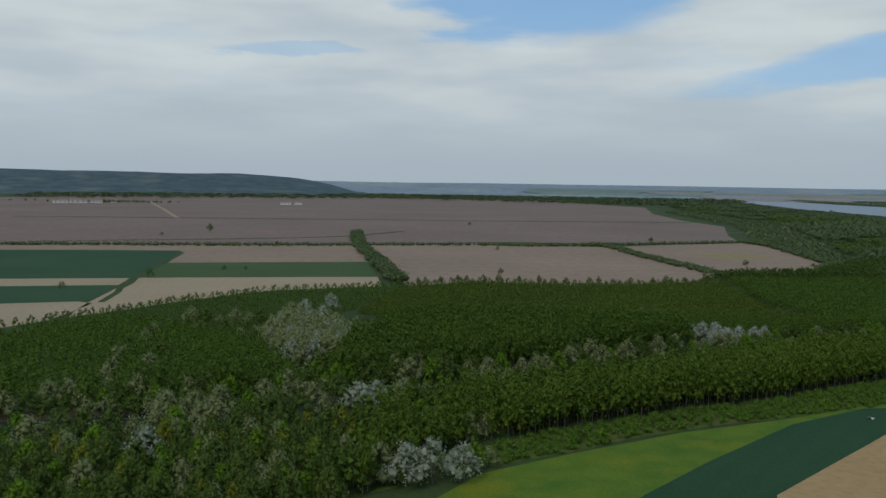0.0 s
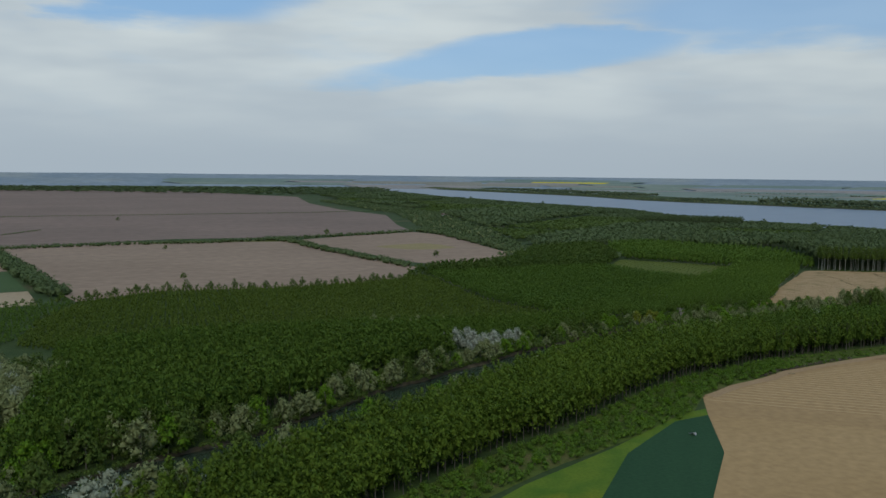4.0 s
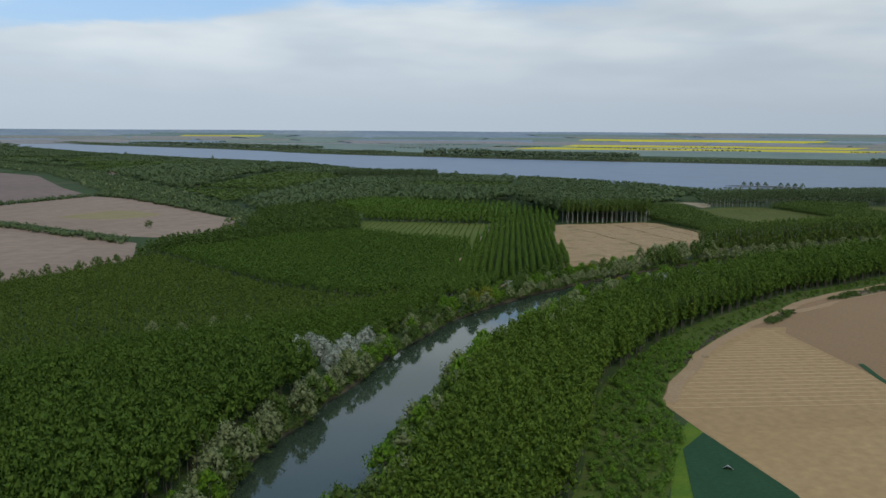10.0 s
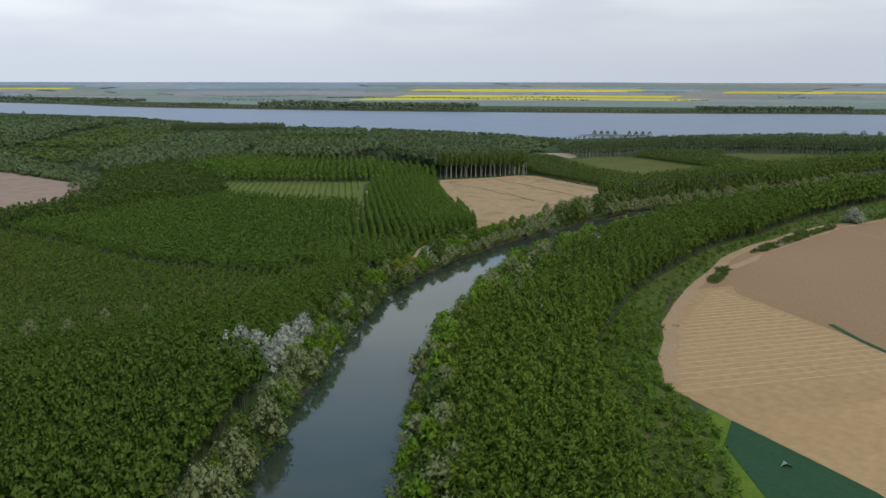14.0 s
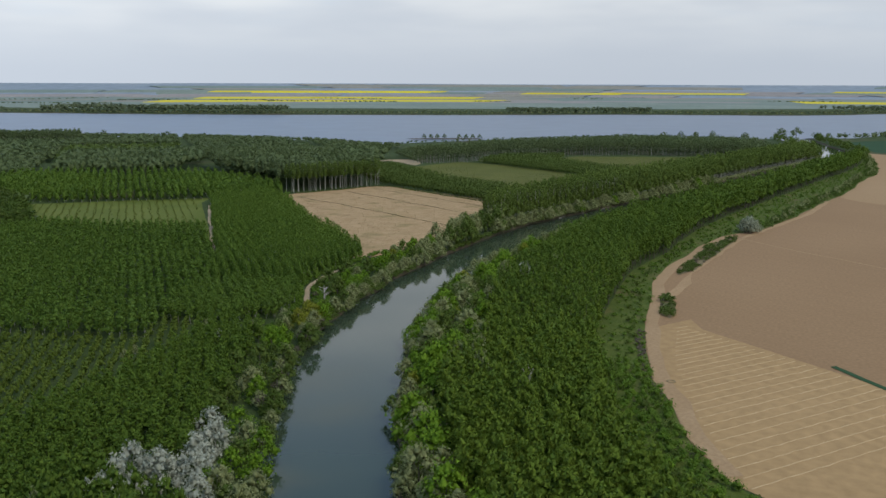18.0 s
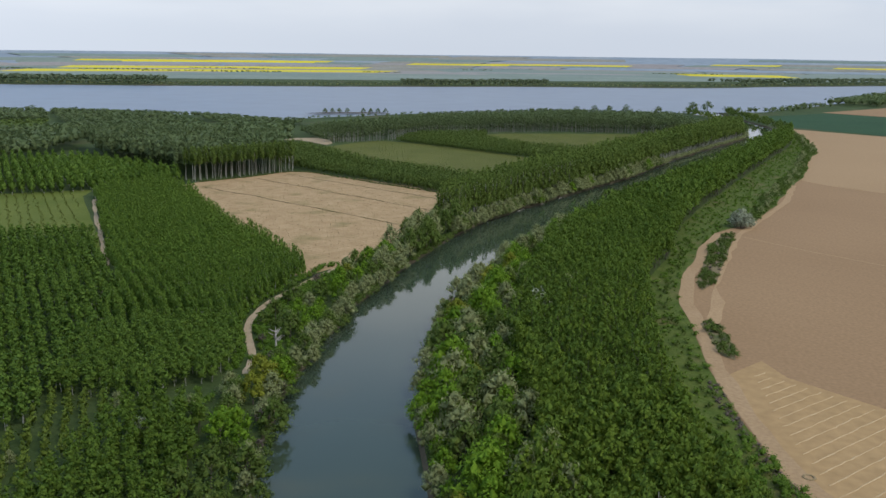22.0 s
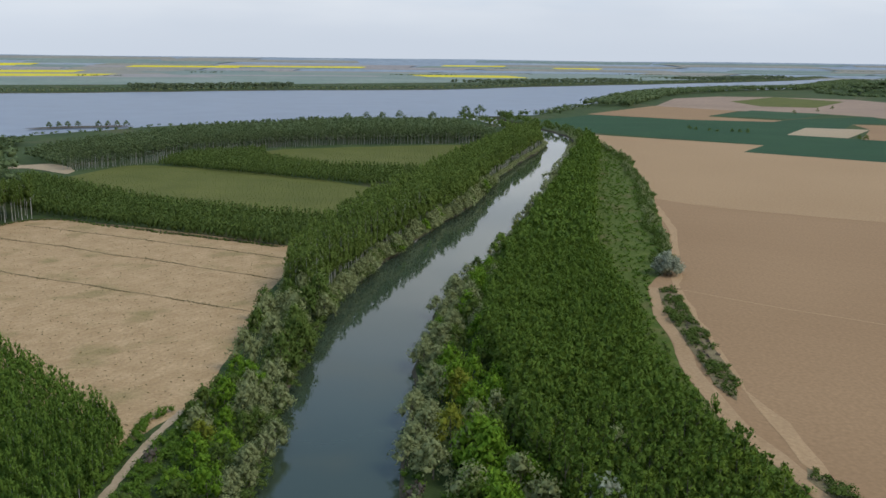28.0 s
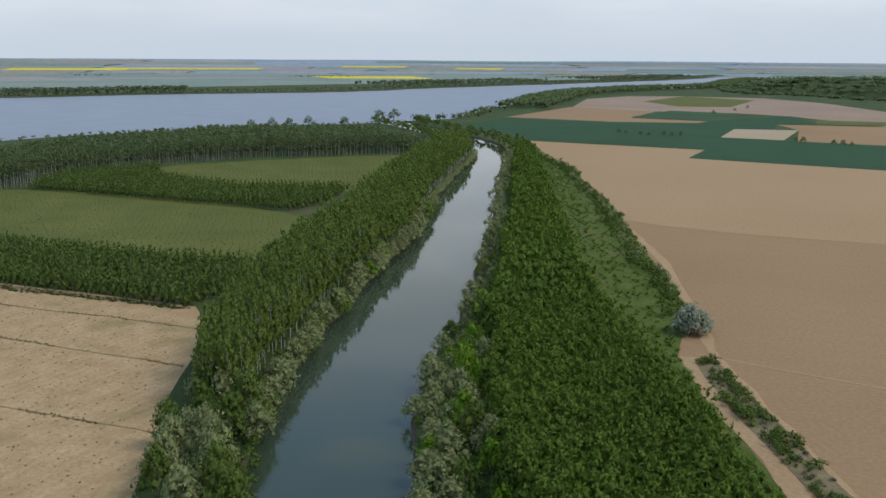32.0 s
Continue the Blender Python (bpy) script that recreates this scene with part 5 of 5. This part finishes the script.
woods("undergrowth", "shrub", "low", np.vstack([along(cut(LEFT_BANK, 140, 345), 1.2, 48, (1.5, 17)), along(offset(LANE, 2.6), 0.7, 47, (-1.0, 2.0)), along(offset(LANE, -3.0), 0.55, 57, (-2.5, 1.4)), along(offset(LANE, -7.0), 0.7, 58, (-3.5, 2.5)), along(cut(RIGHT_BANK, 60, 480), 1.8, 49, (-9, 0))]), 1.7, "bright_shrub_leaf", "tangled green scrub on the channel banks", 1.1, seed=43, category="undergrowth")
for i, (x, y) in enumerate(along(cut(FIELD_EDGE, 30, 215), 4.0, 46, (3, 12))):
    tree("shrub", "shrub", x, y, rng0.uniform(2.2, 3.8), "shrub_leaf" if i % 3 else "fresh_leaf", "leafy shrub between field and poplars", "shrubs of the verge", 0.9, seed=i, category="shrub", fine="mid")
for i, (x, y) in enumerate(along(cut(FIELD_EDGE, 215, 430), 4.5, 44, (1.8, 6))):
    tree("shrub", "shrub", x, y, rng0.uniform(1.0, 2.4), "shrub_leaf", "dark green shrub on the field verge", "shrubs of the verge", 0.9, seed=i, category="shrub", fine="mid")
woods("verge_shrubs", "shrub", "mid", along(cut(FIELD_EDGE, 436, 905), 1.9, 47, (0.5, 8)), 2.9, "shrub_leaf", "dark green shrubs along the field verge", 1.0, seed=98, category="shrub")
woods("verge_shrubs", "willow", "low", along(cut(FIELD_EDGE, 450, 905), 14, 99, (1.0, 7)), 5.0, "willow_leaf", "grey-green bushes along the field verge", 0.9, seed=99, category="shrub")

def silver_bush(x, y):
    """One broad dome of several stems with pale leaves."""
    root = tagged(new("silver_bush"), "large round silvery bush standing at the field corner", "bush")
    root.location = (x, y, 0)
    spots = np.array([(0, 0), (2.6, 0.3), (-2.5, 0.6), (0.7, 2.5), (-0.5, -2.6), (1.9, -1.7), (-1.9, -1.6)], float)
    tall = np.array([9.4, 8.0, 8.0, 7.8, 7.4, 7.2, 7.2])
    v, f, n = joined(templates("willow", "near"), spots, tall, np.full(7, 0.85), 77)
    crown = new("crown", tri_mesh("crown", v, f, "silver_leaf", normals=n))
    crown.parent = root
    for k, (sx, sy) in enumerate(spots):
        wv, wf = trunk_template(0.6, 0.02, k, 3, 5)
        stem = new("stem", tri_mesh("stem", wv * 5.0 + np.array((sx * 0.6, sy * 0.6, 0)), wf, "dark_bark"))
        stem.parent = root


silver_bush(428.5, 286)
for poly in ([(261, 306), (270, 305), (282, 306), (292, 309), (288, 311.5), (276, 310), (264, 309)], [(322, 309), (334, 303.5), (350, 301), (368, 297.5), (386, 295), (405, 290.5), (411, 291), (408, 295.5), (388, 301), (366, 304.5), (346, 307.5), (330, 310)]):
    field("field_islet", poly, 0.17, "islet_grass", "weedy islet of dry grass left in the field", 1.0, "grass")
    for i, (x, y) in enumerate(grid(poly, 1.65, 1.65, 12, 0.5, 45)):
        clump = noise.noise((x * 0.16, y * 0.16, 2.0))
        if clump > -0.25:
            tree("shrub", "shrub", x, y, 0.7 + 2.0 * max(0.0, clump + 0.2) + rng0.uniform(0, 0.9), "shrub_leaf", "dark green shrub on a weedy islet in the field", "shrubs in the field", 1.1, seed=i + 50, category="shrub", fine="mid")
        elif i % 2:
            tree("bare_bush", "shrub", x, y, rng0.uniform(0.6, 1.3), "bare_twig", "low dry brown bush on a weedy islet", "bare bushes", 1.2, seed=i, category="bush", fine="mid")

# hedges and lone bushes of the plain
for n, (line, h, gap_m, side) in enumerate((([(-520, 822), (-426, 838), (-255, 864), (-92, 896), (12, 920), (125, 932), (348, 1027)], 4.0, 3.2, 3), ([(-116, 1090), (-90, 880), (-34, 583)], 6.0, 1.5, 5), ([(150, 945), (167, 930), (180, 800), (200, 668)], 4.5, 2.4, 4),
                                           ([(330, 760), (352, 966), (348, 1027)], 5.0, 4.0, 4), ([(-426, 880), (-150, 1010), (-60, 1150)], 1.5, 2.2, 1.5), ([(-700, 1400), (200, 1500), (470, 1550)], 2.0, 3.6, 2))):
    woods("hedge", "shrub", "fine", along(smooth_line(line, 10), gap_m, 50 + n, (-side, side)), h, "far_leaf", "hedgerow of bushes between bare fields", 1.1, seed=51 + n, category="hedge")
WOOD_FRONT = smooth_line([(-215, 360), (-198, 382), (-185, 410), (-168, 435), (-150, 468), (-128, 501), (-108, 525), (-50, 553), (-26, 558), (18, 587), (90, 580), (137, 590), (180, 607), (240, 640), (296, 700), (322, 706)], 10)
woods("wood_edge", "willow", "low", along(WOOD_FRONT, 4, 56, (-3, 3)), 4.2, "shrub_leaf", "bushy edge of the wood before the fields", 0.9, seed=57)
for i, (x, y) in enumerate(along(WOOD_FRONT[24:], 11, 58, (-3, 4))):
    tree("field_bush", "willow", x, y, rng0.uniform(5, 8), "shrub_leaf", "round dark bush at the edge of the wood", "bushes of the plain", 0.75, seed=i, category="bush", fine="mid")
for x, y, h in [(38, 640, 5), (47, 858, 5), (248, 732, 6), (232, 1012, 7), (-300, 1092, 11), (-232, 520, 5), (-203, 590, 6), (-165, 640, 4), (-150, 642, 3.5), (30, 1330, 6), (-330, 1000, 5), (-170, 860, 7),
                (1013, 55, 5), (1006, 51, 4), (991, 43, 4), (984, 38, 3.5), (986, 22, 4), (978, 18, 4), (972, 13, 5), (908, -62, 5), (897, -62, 6), (878, -78, 5), (872, -82, 5), (866, -86, 4), (1271, -186, 6), (1380, -299, 6), (1330, -250, 5)]:
    tree("field_bush", "willow", x, y, h * 1.15, "shrub_leaf", "single dark bush in an open field", "bushes of the plain", 0.95, seed=int(x), category="bush", fine="mid")

# bare brown bushes on the banks, dry brush along the headland
for i, (x, y) in enumerate(np.vstack([along(cut(LEFT_BANK, 150, 240), 8.0, 71, (-1.5, 2.0)), along(cut(RIGHT_BANK, 205, 300), 14.0, 72, (-2.5, 0.0)), along(offset(LANE, -3.5), 15.0, 73, (-1.0, 1.0))])):
    tree("bare_bush", "shrub", x, y, rng0.uniform(2.0, 4.2), "bare_twig", "bare brown twiggy bush on the bank", "bare bushes", 0.8, seed=i, category="bush", fine="mid")
woods("dry_brush", "shrub", "fine", along(cut(FIELD_EDGE, 188, 246), 0.7, 74, (0.2, 2.6)), 0.6, "bare_twig", "dry grey brush heaped along the edge of the field", 1.6, seed=75, category="brushwood")

# ---- hills at the edge of the plain ----


def ridge(name, az0, az1, r0, r1, top, material, label, seed):
    """A wooded ridge seen from the plain; top(az) is its height."""
    na, nr = 90, 14
    v, f = [], []
    for i in range(na):
        a = az0 + (az1 - az0) * i / (na - 1)
        for k in range(nr):
            s = k / (nr - 1)
            r = r0 + (r1 - r0) * s
            x, y = r * math.sin(radians(a)), r * math.cos(radians(a))
            n = noise.fractal((x * 0.0035, y * 0.0035, seed), 0.9, 2.0, 4)
            rise = s * s * (3 - 2 * s)
            v.append((x, y, -1 + top(a) * rise * (1 + 0.28 * n * (1 - s * 0.8))))
    for i in range(na - 1):
        for k in range(nr - 1):
            a, b, c, d = i * nr + k, i * nr + k + 1, (i + 1) * nr + k + 1, (i + 1) * nr + k
            f += [(a, b, c), (a, c, d)]
    return tagged(new(name, tri_mesh(name, v, f, material, True)), label, "hill", kind="structure")


def west_top(a):
    return float(np.interp(a, (-60, -40, -30, -26, -20, -14, -10.5, -9, -7.5, -6), (130, 112, 96, 92, 90, 86, 73, 60, 34, 8)))


ridge("hill", -60, -5.5, 3350, 4640, west_top, "hill_cover", "long low wooded hills behind the plain, blue-grey with painted haze", 4.0)
HILL_FOOT = smooth_line([(2500, -900), (2182, -720), (1943, -610), (1797, -660), (1526, -665), (1335, -640), (1100, -640), (800, -700)], 30, 6, 3)


def south_hill():
    n, rows = len(HILL_FOOT), 9
    back = offset(HILL_FOOT, 1.0) - HILL_FOOT
    v, f, spots = [], [], []
    for i, (p, d) in enumerate(zip(HILL_FOOT, back)):
        top = float(np.interp(p[0], (800, 1100, 1335, 1480, 1594, 1900, 2500), (110, 100, 80, 56, 40, 26, 14)))
        for k in range(rows):
            s = k / (rows - 1)
            q = p + d * (320 * s)
            z = -1 + top * math.sin(min(1.0, s * 1.5) * math.pi / 2) * (1 + 0.25 * noise.noise((q[0] * 0.01, q[1] * 0.01, 1.0)))
            v.append((q[0], q[1], z))
            spots.append((q[0], q[1], z))
    for i in range(n - 1):
        for k in range(rows - 1):
            a, b, c, d = i * rows + k, i * rows + k + 1, (i + 1) * rows + k + 1, (i + 1) * rows + k
            f += [(a, b, c), (a, c, d)]
    tagged(new("hill", tri_mesh("hill", v, f, "wood_floor", True)), "steep wooded hillside rising above the fields", "hill", kind="structure")
    spots = np.array(spots)
    rng = np.random.default_rng(6)
    more = np.vstack([spots + np.c_[rng.uniform(-14, 14, (len(spots), 2)), np.zeros(len(spots))] for _ in range(3)])
    more = more[rng.random(len(more)) < 0.8]
    woods("hill_wood", "willow", "far", more[:, :2], 10.0, "far_leaf", "dark woodland covering the hillside", 2.1, seed=61, z0=more[:, 2] - 1.5)


south_hill()

# ---- straw and tracks in the tan field ----
d_row = np.array((0.752, -0.659))
for k in range(27):
    s = k / 26
    start = np.array((251.0, 303.0)) * (1 - s) + np.array((152.0, 282.0)) * s + np.array((0, -5.0 * math.sin(math.pi * s) * -1))
    m = np.array([[d_row[0], 40.0], [d_row[1], 50.0]])
    reach = float(np.linalg.solve(m, np.array((252.0, 300.0)) - start)[0])
    reach = max(4.0, min(reach, 66.0))
    line = [tuple(start + d_row * (reach * q)) for q in np.linspace(0, 1, max(3, int(reach / 1.5)))]
    line = np.array([(x + 0.35 * noise.noise((x * 0.4, y * 0.4, k)), y + 0.35 * noise.noise((x * 0.4, y * 0.4, k + 50))) for x, y in line])
    bm = bmesh.new()
    run = []
    for i, (x, y) in enumerate(line):
        w = 0.15 + 0.11 * noise.noise((x * 0.7, y * 0.7, 9.0 + k))
        ring = [bm.verts.new((x + 0.66 * w, y + 0.75 * w, 0.08)), bm.verts.new((x, y, 0.12 + 0.4 * w)), bm.verts.new((x - 0.66 * w, y - 0.75 * w, 0.08))]
        if run:
            for a in (0, 1):
                bm.faces.new((run[a], run[a + 1], ring[a + 1], ring[a]))
        run = ring
    me = bpy.data.meshes.new("straw_windrow")
    bmesh.ops.recalc_face_normals(bm, faces=bm.faces)
    bm.to_mesh(me)
    bm.free()
    me.materials.append(MATS["straw"])
    tagged(new("straw_windrow", me), "thin pale windrow of straw lying on the tan field", "straw", "straw windrows")
ribbon("track", offset(cut(FIELD_EDGE, 148, 424), -2.0), 3.8, 0.13, "sand_soft", "bare sandy headland track beside the verge", ragged=0.25)
ribbon("track", smooth_line([(414, 292), (400, 279), (387, 265), (330, 200), (240, 110)], 12, 1.5, 13), 0.7, 0.082, "field_rut", "thin pale wheel track across the bare field")
ribbon("track", smooth_line([(585, 237), (566, 225), (545, 200), (480, 100)], 12, 1.5, 14), 1.2, 0.082, "field_rut", "faint pale wheel track across the bare field")
ribbon("track", offset(smooth_line([(560, 238), (500, 252), (440, 272), (405, 284), (360, 293), (310, 300), (262, 301)], 8, 1.5, 15), -6.2), 2.6, 0.082, "field_rut", "faint band of wheel marks along the field's edge", ragged=0.9)
ribbon("grass_strip", smooth_line([(229, 264), (212, 250), (190, 225), (170, 190)], 5, 0.8, 16), 1.8, 0.16, "crop_green", "narrow green grass strip in the tan field", "grass")

# ---- felled plot: furrows of brush and stumps ----
for k, (a, b) in enumerate((((468, 545), (392, 414)), ((503, 530), (428, 411)), ((522, 520), (456, 409)))):
    row = smooth_line([a, ((a[0] + b[0]) / 2 + 1.5, (a[1] + b[1]) / 2), b], 3, 1.6, 20 + k)
    ribbon("brush_row", row, 0.36, 0.09, "brush", "low dark row of brushwood on the felled plot", "brushwood", 0.2)
    tufts = along(row, 0.55, 105 + k, (-0.6, 0.6))
    tufts = tufts[[noise.noise((x * 0.12, y * 0.12, k)) > -0.05 for x, y in tufts]]
    woods("row_weeds", "shrub", "fine", tufts, 0.36, "weed_leaf", "ragged weeds along a row of brushwood", 1.4, seed=106 + k, category="weeds")
EDGE_ROW = smooth_line([(483, 554), (508, 537), (536, 516), (506, 462), (478, 414)], 3, 1.0, 25)
woods("edge_brush", "shrub", "fine", along(EDGE_ROW, 0.5, 110, (-1.6, 1.2)), 0.4, "bare_twig", "grey felled branches along the plot's edge", 2.0, seed=111, category="brushwood")
woods("row_weeds", "shrub", "fine", along(EDGE_ROW, 0.9, 112, (-2.6, -0.6)), 0.7, "shrub_leaf", "green weeds at the foot of the young poplars", 1.6, seed=113, category="weeds")
CUT_PLOT = [(478, 550), (534, 514), (476, 414), (400, 416), (333, 421), (318, 430), (444, 531)]
woods("brush_litter", "shrub", "far", grid(CUT_PLOT, 2.0, 2.6, 62, 1.1, 64), 0.15, "dry_litter", "scattered dry brush and stubble tufts in rows", 2.2, seed=65, category="litter")
woods("stubble_weeds", "shrub", "fine", grid(CUT_PLOT, 3.4, 5.0, -27, 1.6, 164), 0.22, "weed_leaf", "thin weeds growing through the stubble", 2.0, seed=165, category="weeds")
for plot, turn, seed in (([(668, 545), (716, 511), (622, 384), (524, 387), (574, 490), (640, 540)], 57, 66), ([(762, 450), (816, 438), (850, 302), (818, 292), (692, 342), (706, 400)], 55, 67)):
    woods("saplings", "shrub", "far", grid(plot, 2.6, 4.2, turn, 0.5, seed), 0.55, "sapling_leaf", "rows of small saplings in dry grass", 0.9, seed=seed, category="sapling")

GRASS_BAND = [(384, 667), (438, 594), (420, 582), (346, 529), (333, 566), (330, 608), (352, 634)]
woods("saplings", "shrub", "far", grid(GRASS_BAND, 2.4, 4.0, 39, 0.4, 116), 0.8, "sapling_leaf", "rows of small saplings on a light green plot", 0.9, seed=117, category="sapling")

# ---- dead tree, driftwood, marker, houses ----


def dead_tree(x, y, h, label="bare bleached dead tree beside the track"):
    root = tagged(new("dead_tree"), label, "tree", "dead trees")
    v, f = trunk_template(0.9, 0.02, 41, 14)
    trunk = new("trunk", tri_mesh("trunk", v * ((2.2, 2.2, 1.0) if h < 8 else (1.0, 1.0, 1.0)) * h, f, "dead_wood"))
    trunk.parent = root
    root.matrix_basis = pose(x, y, 0)


dead_tree(242, 410, 6.5)
for x, y, h in ((170, 326, 13.2),):
    dead_tree(x, y, h, "bare grey dead tree standing among green poplars")
for i, (x, y, a, n) in enumerate(((446, 379.5, -18, 5.5), (452, 377.5, 10, 4.0), (466, 372.5, -30, 4.5), (487, 364.5, -20, 5.0), (330, 402.5, 5, 4.0))):
    v, f = trunk_template(n, 0.16, 60 + i, 0, 7)
    root = new("driftwood_log", tri_mesh("driftwood_log", v, f, "dead_wood"))
    root.matrix_basis = pose(x, y, -0.85, 88, 0, a + 90)
    tagged(root, "bleached driftwood log lying at the water's edge", "log", "driftwood")


def box_mesh(name, sx, sy, z0, z1, material, bevel=0.0):
    bm = bmesh.new()
    bmesh.ops.create_cube(bm, size=1.0, matrix=Matrix.Translation((0, 0, (z0 + z1) / 2)) @ Matrix.Diagonal((sx, sy, z1 - z0, 1)))
    if bevel:
        bmesh.ops.bevel(bm, geom=bm.edges[:], offset=bevel, segments=1, affect="EDGES")
    me = bpy.data.meshes.new(name)
    bm.to_mesh(me)
    bm.free()
    me.materials.append(MATS[material])
    return me


def house(x, y, turn, sx, sy, h, roof_h):
    root = tagged(new("house"), "distant white farm building with a tiled gable roof", "house", "farm buildings")
    wall = new("wall", box_mesh("wall", sx, sy, 0, h, "white_wall", 0.05))
    bm = bmesh.new()
    e = 0.5
    pts = [bm.verts.new(p) for p in ((-sx / 2 - e, -sy / 2 - e, h), (sx / 2 + e, -sy / 2 - e, h), (sx / 2 + e, sy / 2 + e, h), (-sx / 2 - e, sy / 2 + e, h), (-sx / 2 - e, 0, h + roof_h), (sx / 2 + e, 0, h + roof_h))]
    for q in ((0, 1, 5, 4), (2, 3, 4, 5), (3, 0, 4), (1, 2, 5), (0, 3, 2, 1)):
        bm.faces.new([pts[i] for i in q])
    me = bpy.data.meshes.new("roof")
    bm.to_mesh(me)
    bm.free()
    me.materials.append(MATS["roof_tile"])
    roof = new("roof", me)
    wall.parent = roof.parent = root
    for s in (-1, 0, 1):
        w = new("window", box_mesh("window", sx * 0.1, 0.12, h * 0.4, h * 0.75, "dark_glass"))
        w.parent = root
        w.location = (s * sx * 0.3, -sy / 2 - 0.03, 0)
    root.matrix_basis = pose(x, y, 0, 0, 0, turn)


for x, y, turn, sx, sy, h, r in ((-940, 2110, 20, 34, 12, 6, 3), (-905, 2128, 20, 40, 12, 6, 3), (-868, 2150, 20, 26, 12, 6, 3), (-890, 2185, 15, 30, 10, 5, 3), (-930, 2170, 15, 22, 12, 7, 3), (-845, 2200, 30, 18, 10, 6, 3), (546, 1380, 10, 12, 9, 5, 3), (512, 1340, 30, 9, 8, 4, 2.5), (-420, 2240, 0, 26, 10, 5, 3), (-390, 2250, 0, 18, 10, 5, 3)):
    house(x, y, turn, sx, sy, h, r)
woods("village_trees", "willow", "far", np.random.default_rng(8).normal((-860, 2180), (75, 22), (90, 2)), 9.0, "far_leaf", "trees round the distant farm buildings", 1.0, seed=68)
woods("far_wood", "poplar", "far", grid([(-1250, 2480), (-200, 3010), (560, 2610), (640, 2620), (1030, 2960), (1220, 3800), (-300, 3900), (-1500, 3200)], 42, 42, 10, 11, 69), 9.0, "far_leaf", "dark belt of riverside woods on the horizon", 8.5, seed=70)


# ---- small things in the fields ----


def field_sheet(x, y):
    """A crumpled white sheet tied to a short leaning pole."""
    root = tagged(new("field_sheet"), "crumpled pinkish-white sheet on a dark pole in the wheat", "sheet", "field sheet")
    bm = bmesh.new()
    n = 7
    rows = [[bm.verts.new((2.6 * (i / n - 0.3), 2.2 * (j / n - 0.5) * (1.05 - i / n), 0.12 + 0.75 * (1 - i / n) * (1 - abs(2 * j / n - 1)) + 0.08 * noise.noise((i * 0.9, j * 0.9, 3.0)))) for j in range(n + 1)] for i in range(n + 1)]
    for i in range(n):
        for j in range(n):
            bm.faces.new((rows[i][j], rows[i + 1][j], rows[i + 1][j + 1], rows[i][j + 1]))
    bmesh.ops.solidify(bm, geom=bm.faces[:], thickness=0.03)
    me = bpy.data.meshes.new("sheet")
    bm.to_mesh(me)
    bm.free()
    me.materials.append(MATS["white_wall"])
    cloth = new("sheet", me)
    v, f = trunk_template(1.5, 0.05, 71, 0, 6)
    pole = new("pole", tri_mesh("pole", v, f, "dark_bark"))
    cloth.parent = pole.parent = root
    pole.location = (-0.8, 0, -0.1)
    root.matrix_basis = pose(x, y, 0.14, 0, 0, 25)


field_sheet(124.5, 254)
bm = bmesh.new()
rings = [[bm.verts.new((203.8 + (0.9 + 0.28 * math.cos(b)) * math.cos(a), 300.2 + (0.9 + 0.28 * math.cos(b)) * math.sin(a), 0.14 + 0.16 * math.sin(b) + 0.04 * noise.noise((a * 2, b, 1.0)))) for b in np.linspace(0, math.pi, 5)] for a in np.linspace(0, 2 * math.pi, 17)[:-1]]
for p, q in zip(rings, rings[1:] + rings[:1]):
    for j in range(4):
        bm.faces.new((p[j], q[j], q[j + 1], p[j + 1]))
me = bpy.data.meshes.new("earth_ring")
bmesh.ops.recalc_face_normals(bm, faces=bm.faces)
bm.to_mesh(me)
bm.free()
me.materials.append(MATS["brush"])
tagged(new("earth_ring", me), "small dark ring of earth on the sandy headland", "mound")
v, f = joined(templates("shrub", "low"), np.array([(1.2 * math.cos(a), 1.2 * math.sin(a)) for a in np.linspace(0, 5.6, 9)]), np.full(9, 0.5), np.full(9, 1.3), 91)[:2]
heap = new("brush_heap", tri_mesh("brush_heap", v, f, "deadwood_litter"))
heap.matrix_basis = pose(845, 297, 0.06)
tagged(heap, "pale heap of cut branches on a mown plot", "brushwood", "brush heap")

# ---- belts of trees far off on the plain ----
prng = np.random.default_rng(91)
for i in range(34):
    a, r = radians(prng.uniform(-8, 125)), prng.uniform(3000, 4350)
    if a < radians(25):
        r = prng.uniform(3900, 4400)
    if math.degrees(a) > 100:
        r = prng.uniform(3400, 4300)
    n = int(prng.integers(12, 40))
    turn = a + prng.normal(0, 0.35)
    s = np.linspace(-1, 1, n) * n * 4.5
    pts = np.c_[r * math.sin(a) + s * math.cos(turn) + prng.normal(0, 6, n), r * math.cos(a) - s * math.sin(turn) + prng.normal(0, 6, n)]
    rad = np.hypot(pts[:, 0] - C0[0], pts[:, 1] - C0[1])
    z = np.clip((rad - FLAT_R) / (RIM_R - FLAT_R), 0, 1) * RIM_Z - 2.0
    if (distance_to(FAR_SHORE, pts).min() < 60) or (distance_to(NEAR_SHORE_NORTH, pts).min() < 300):
        continue
    woods("tree_belt", "poplar", "far", pts, prng.uniform(6, 10), "far_leaf", "distant belt of trees on the plain", 2.6, seed=600 + i, z0=z)
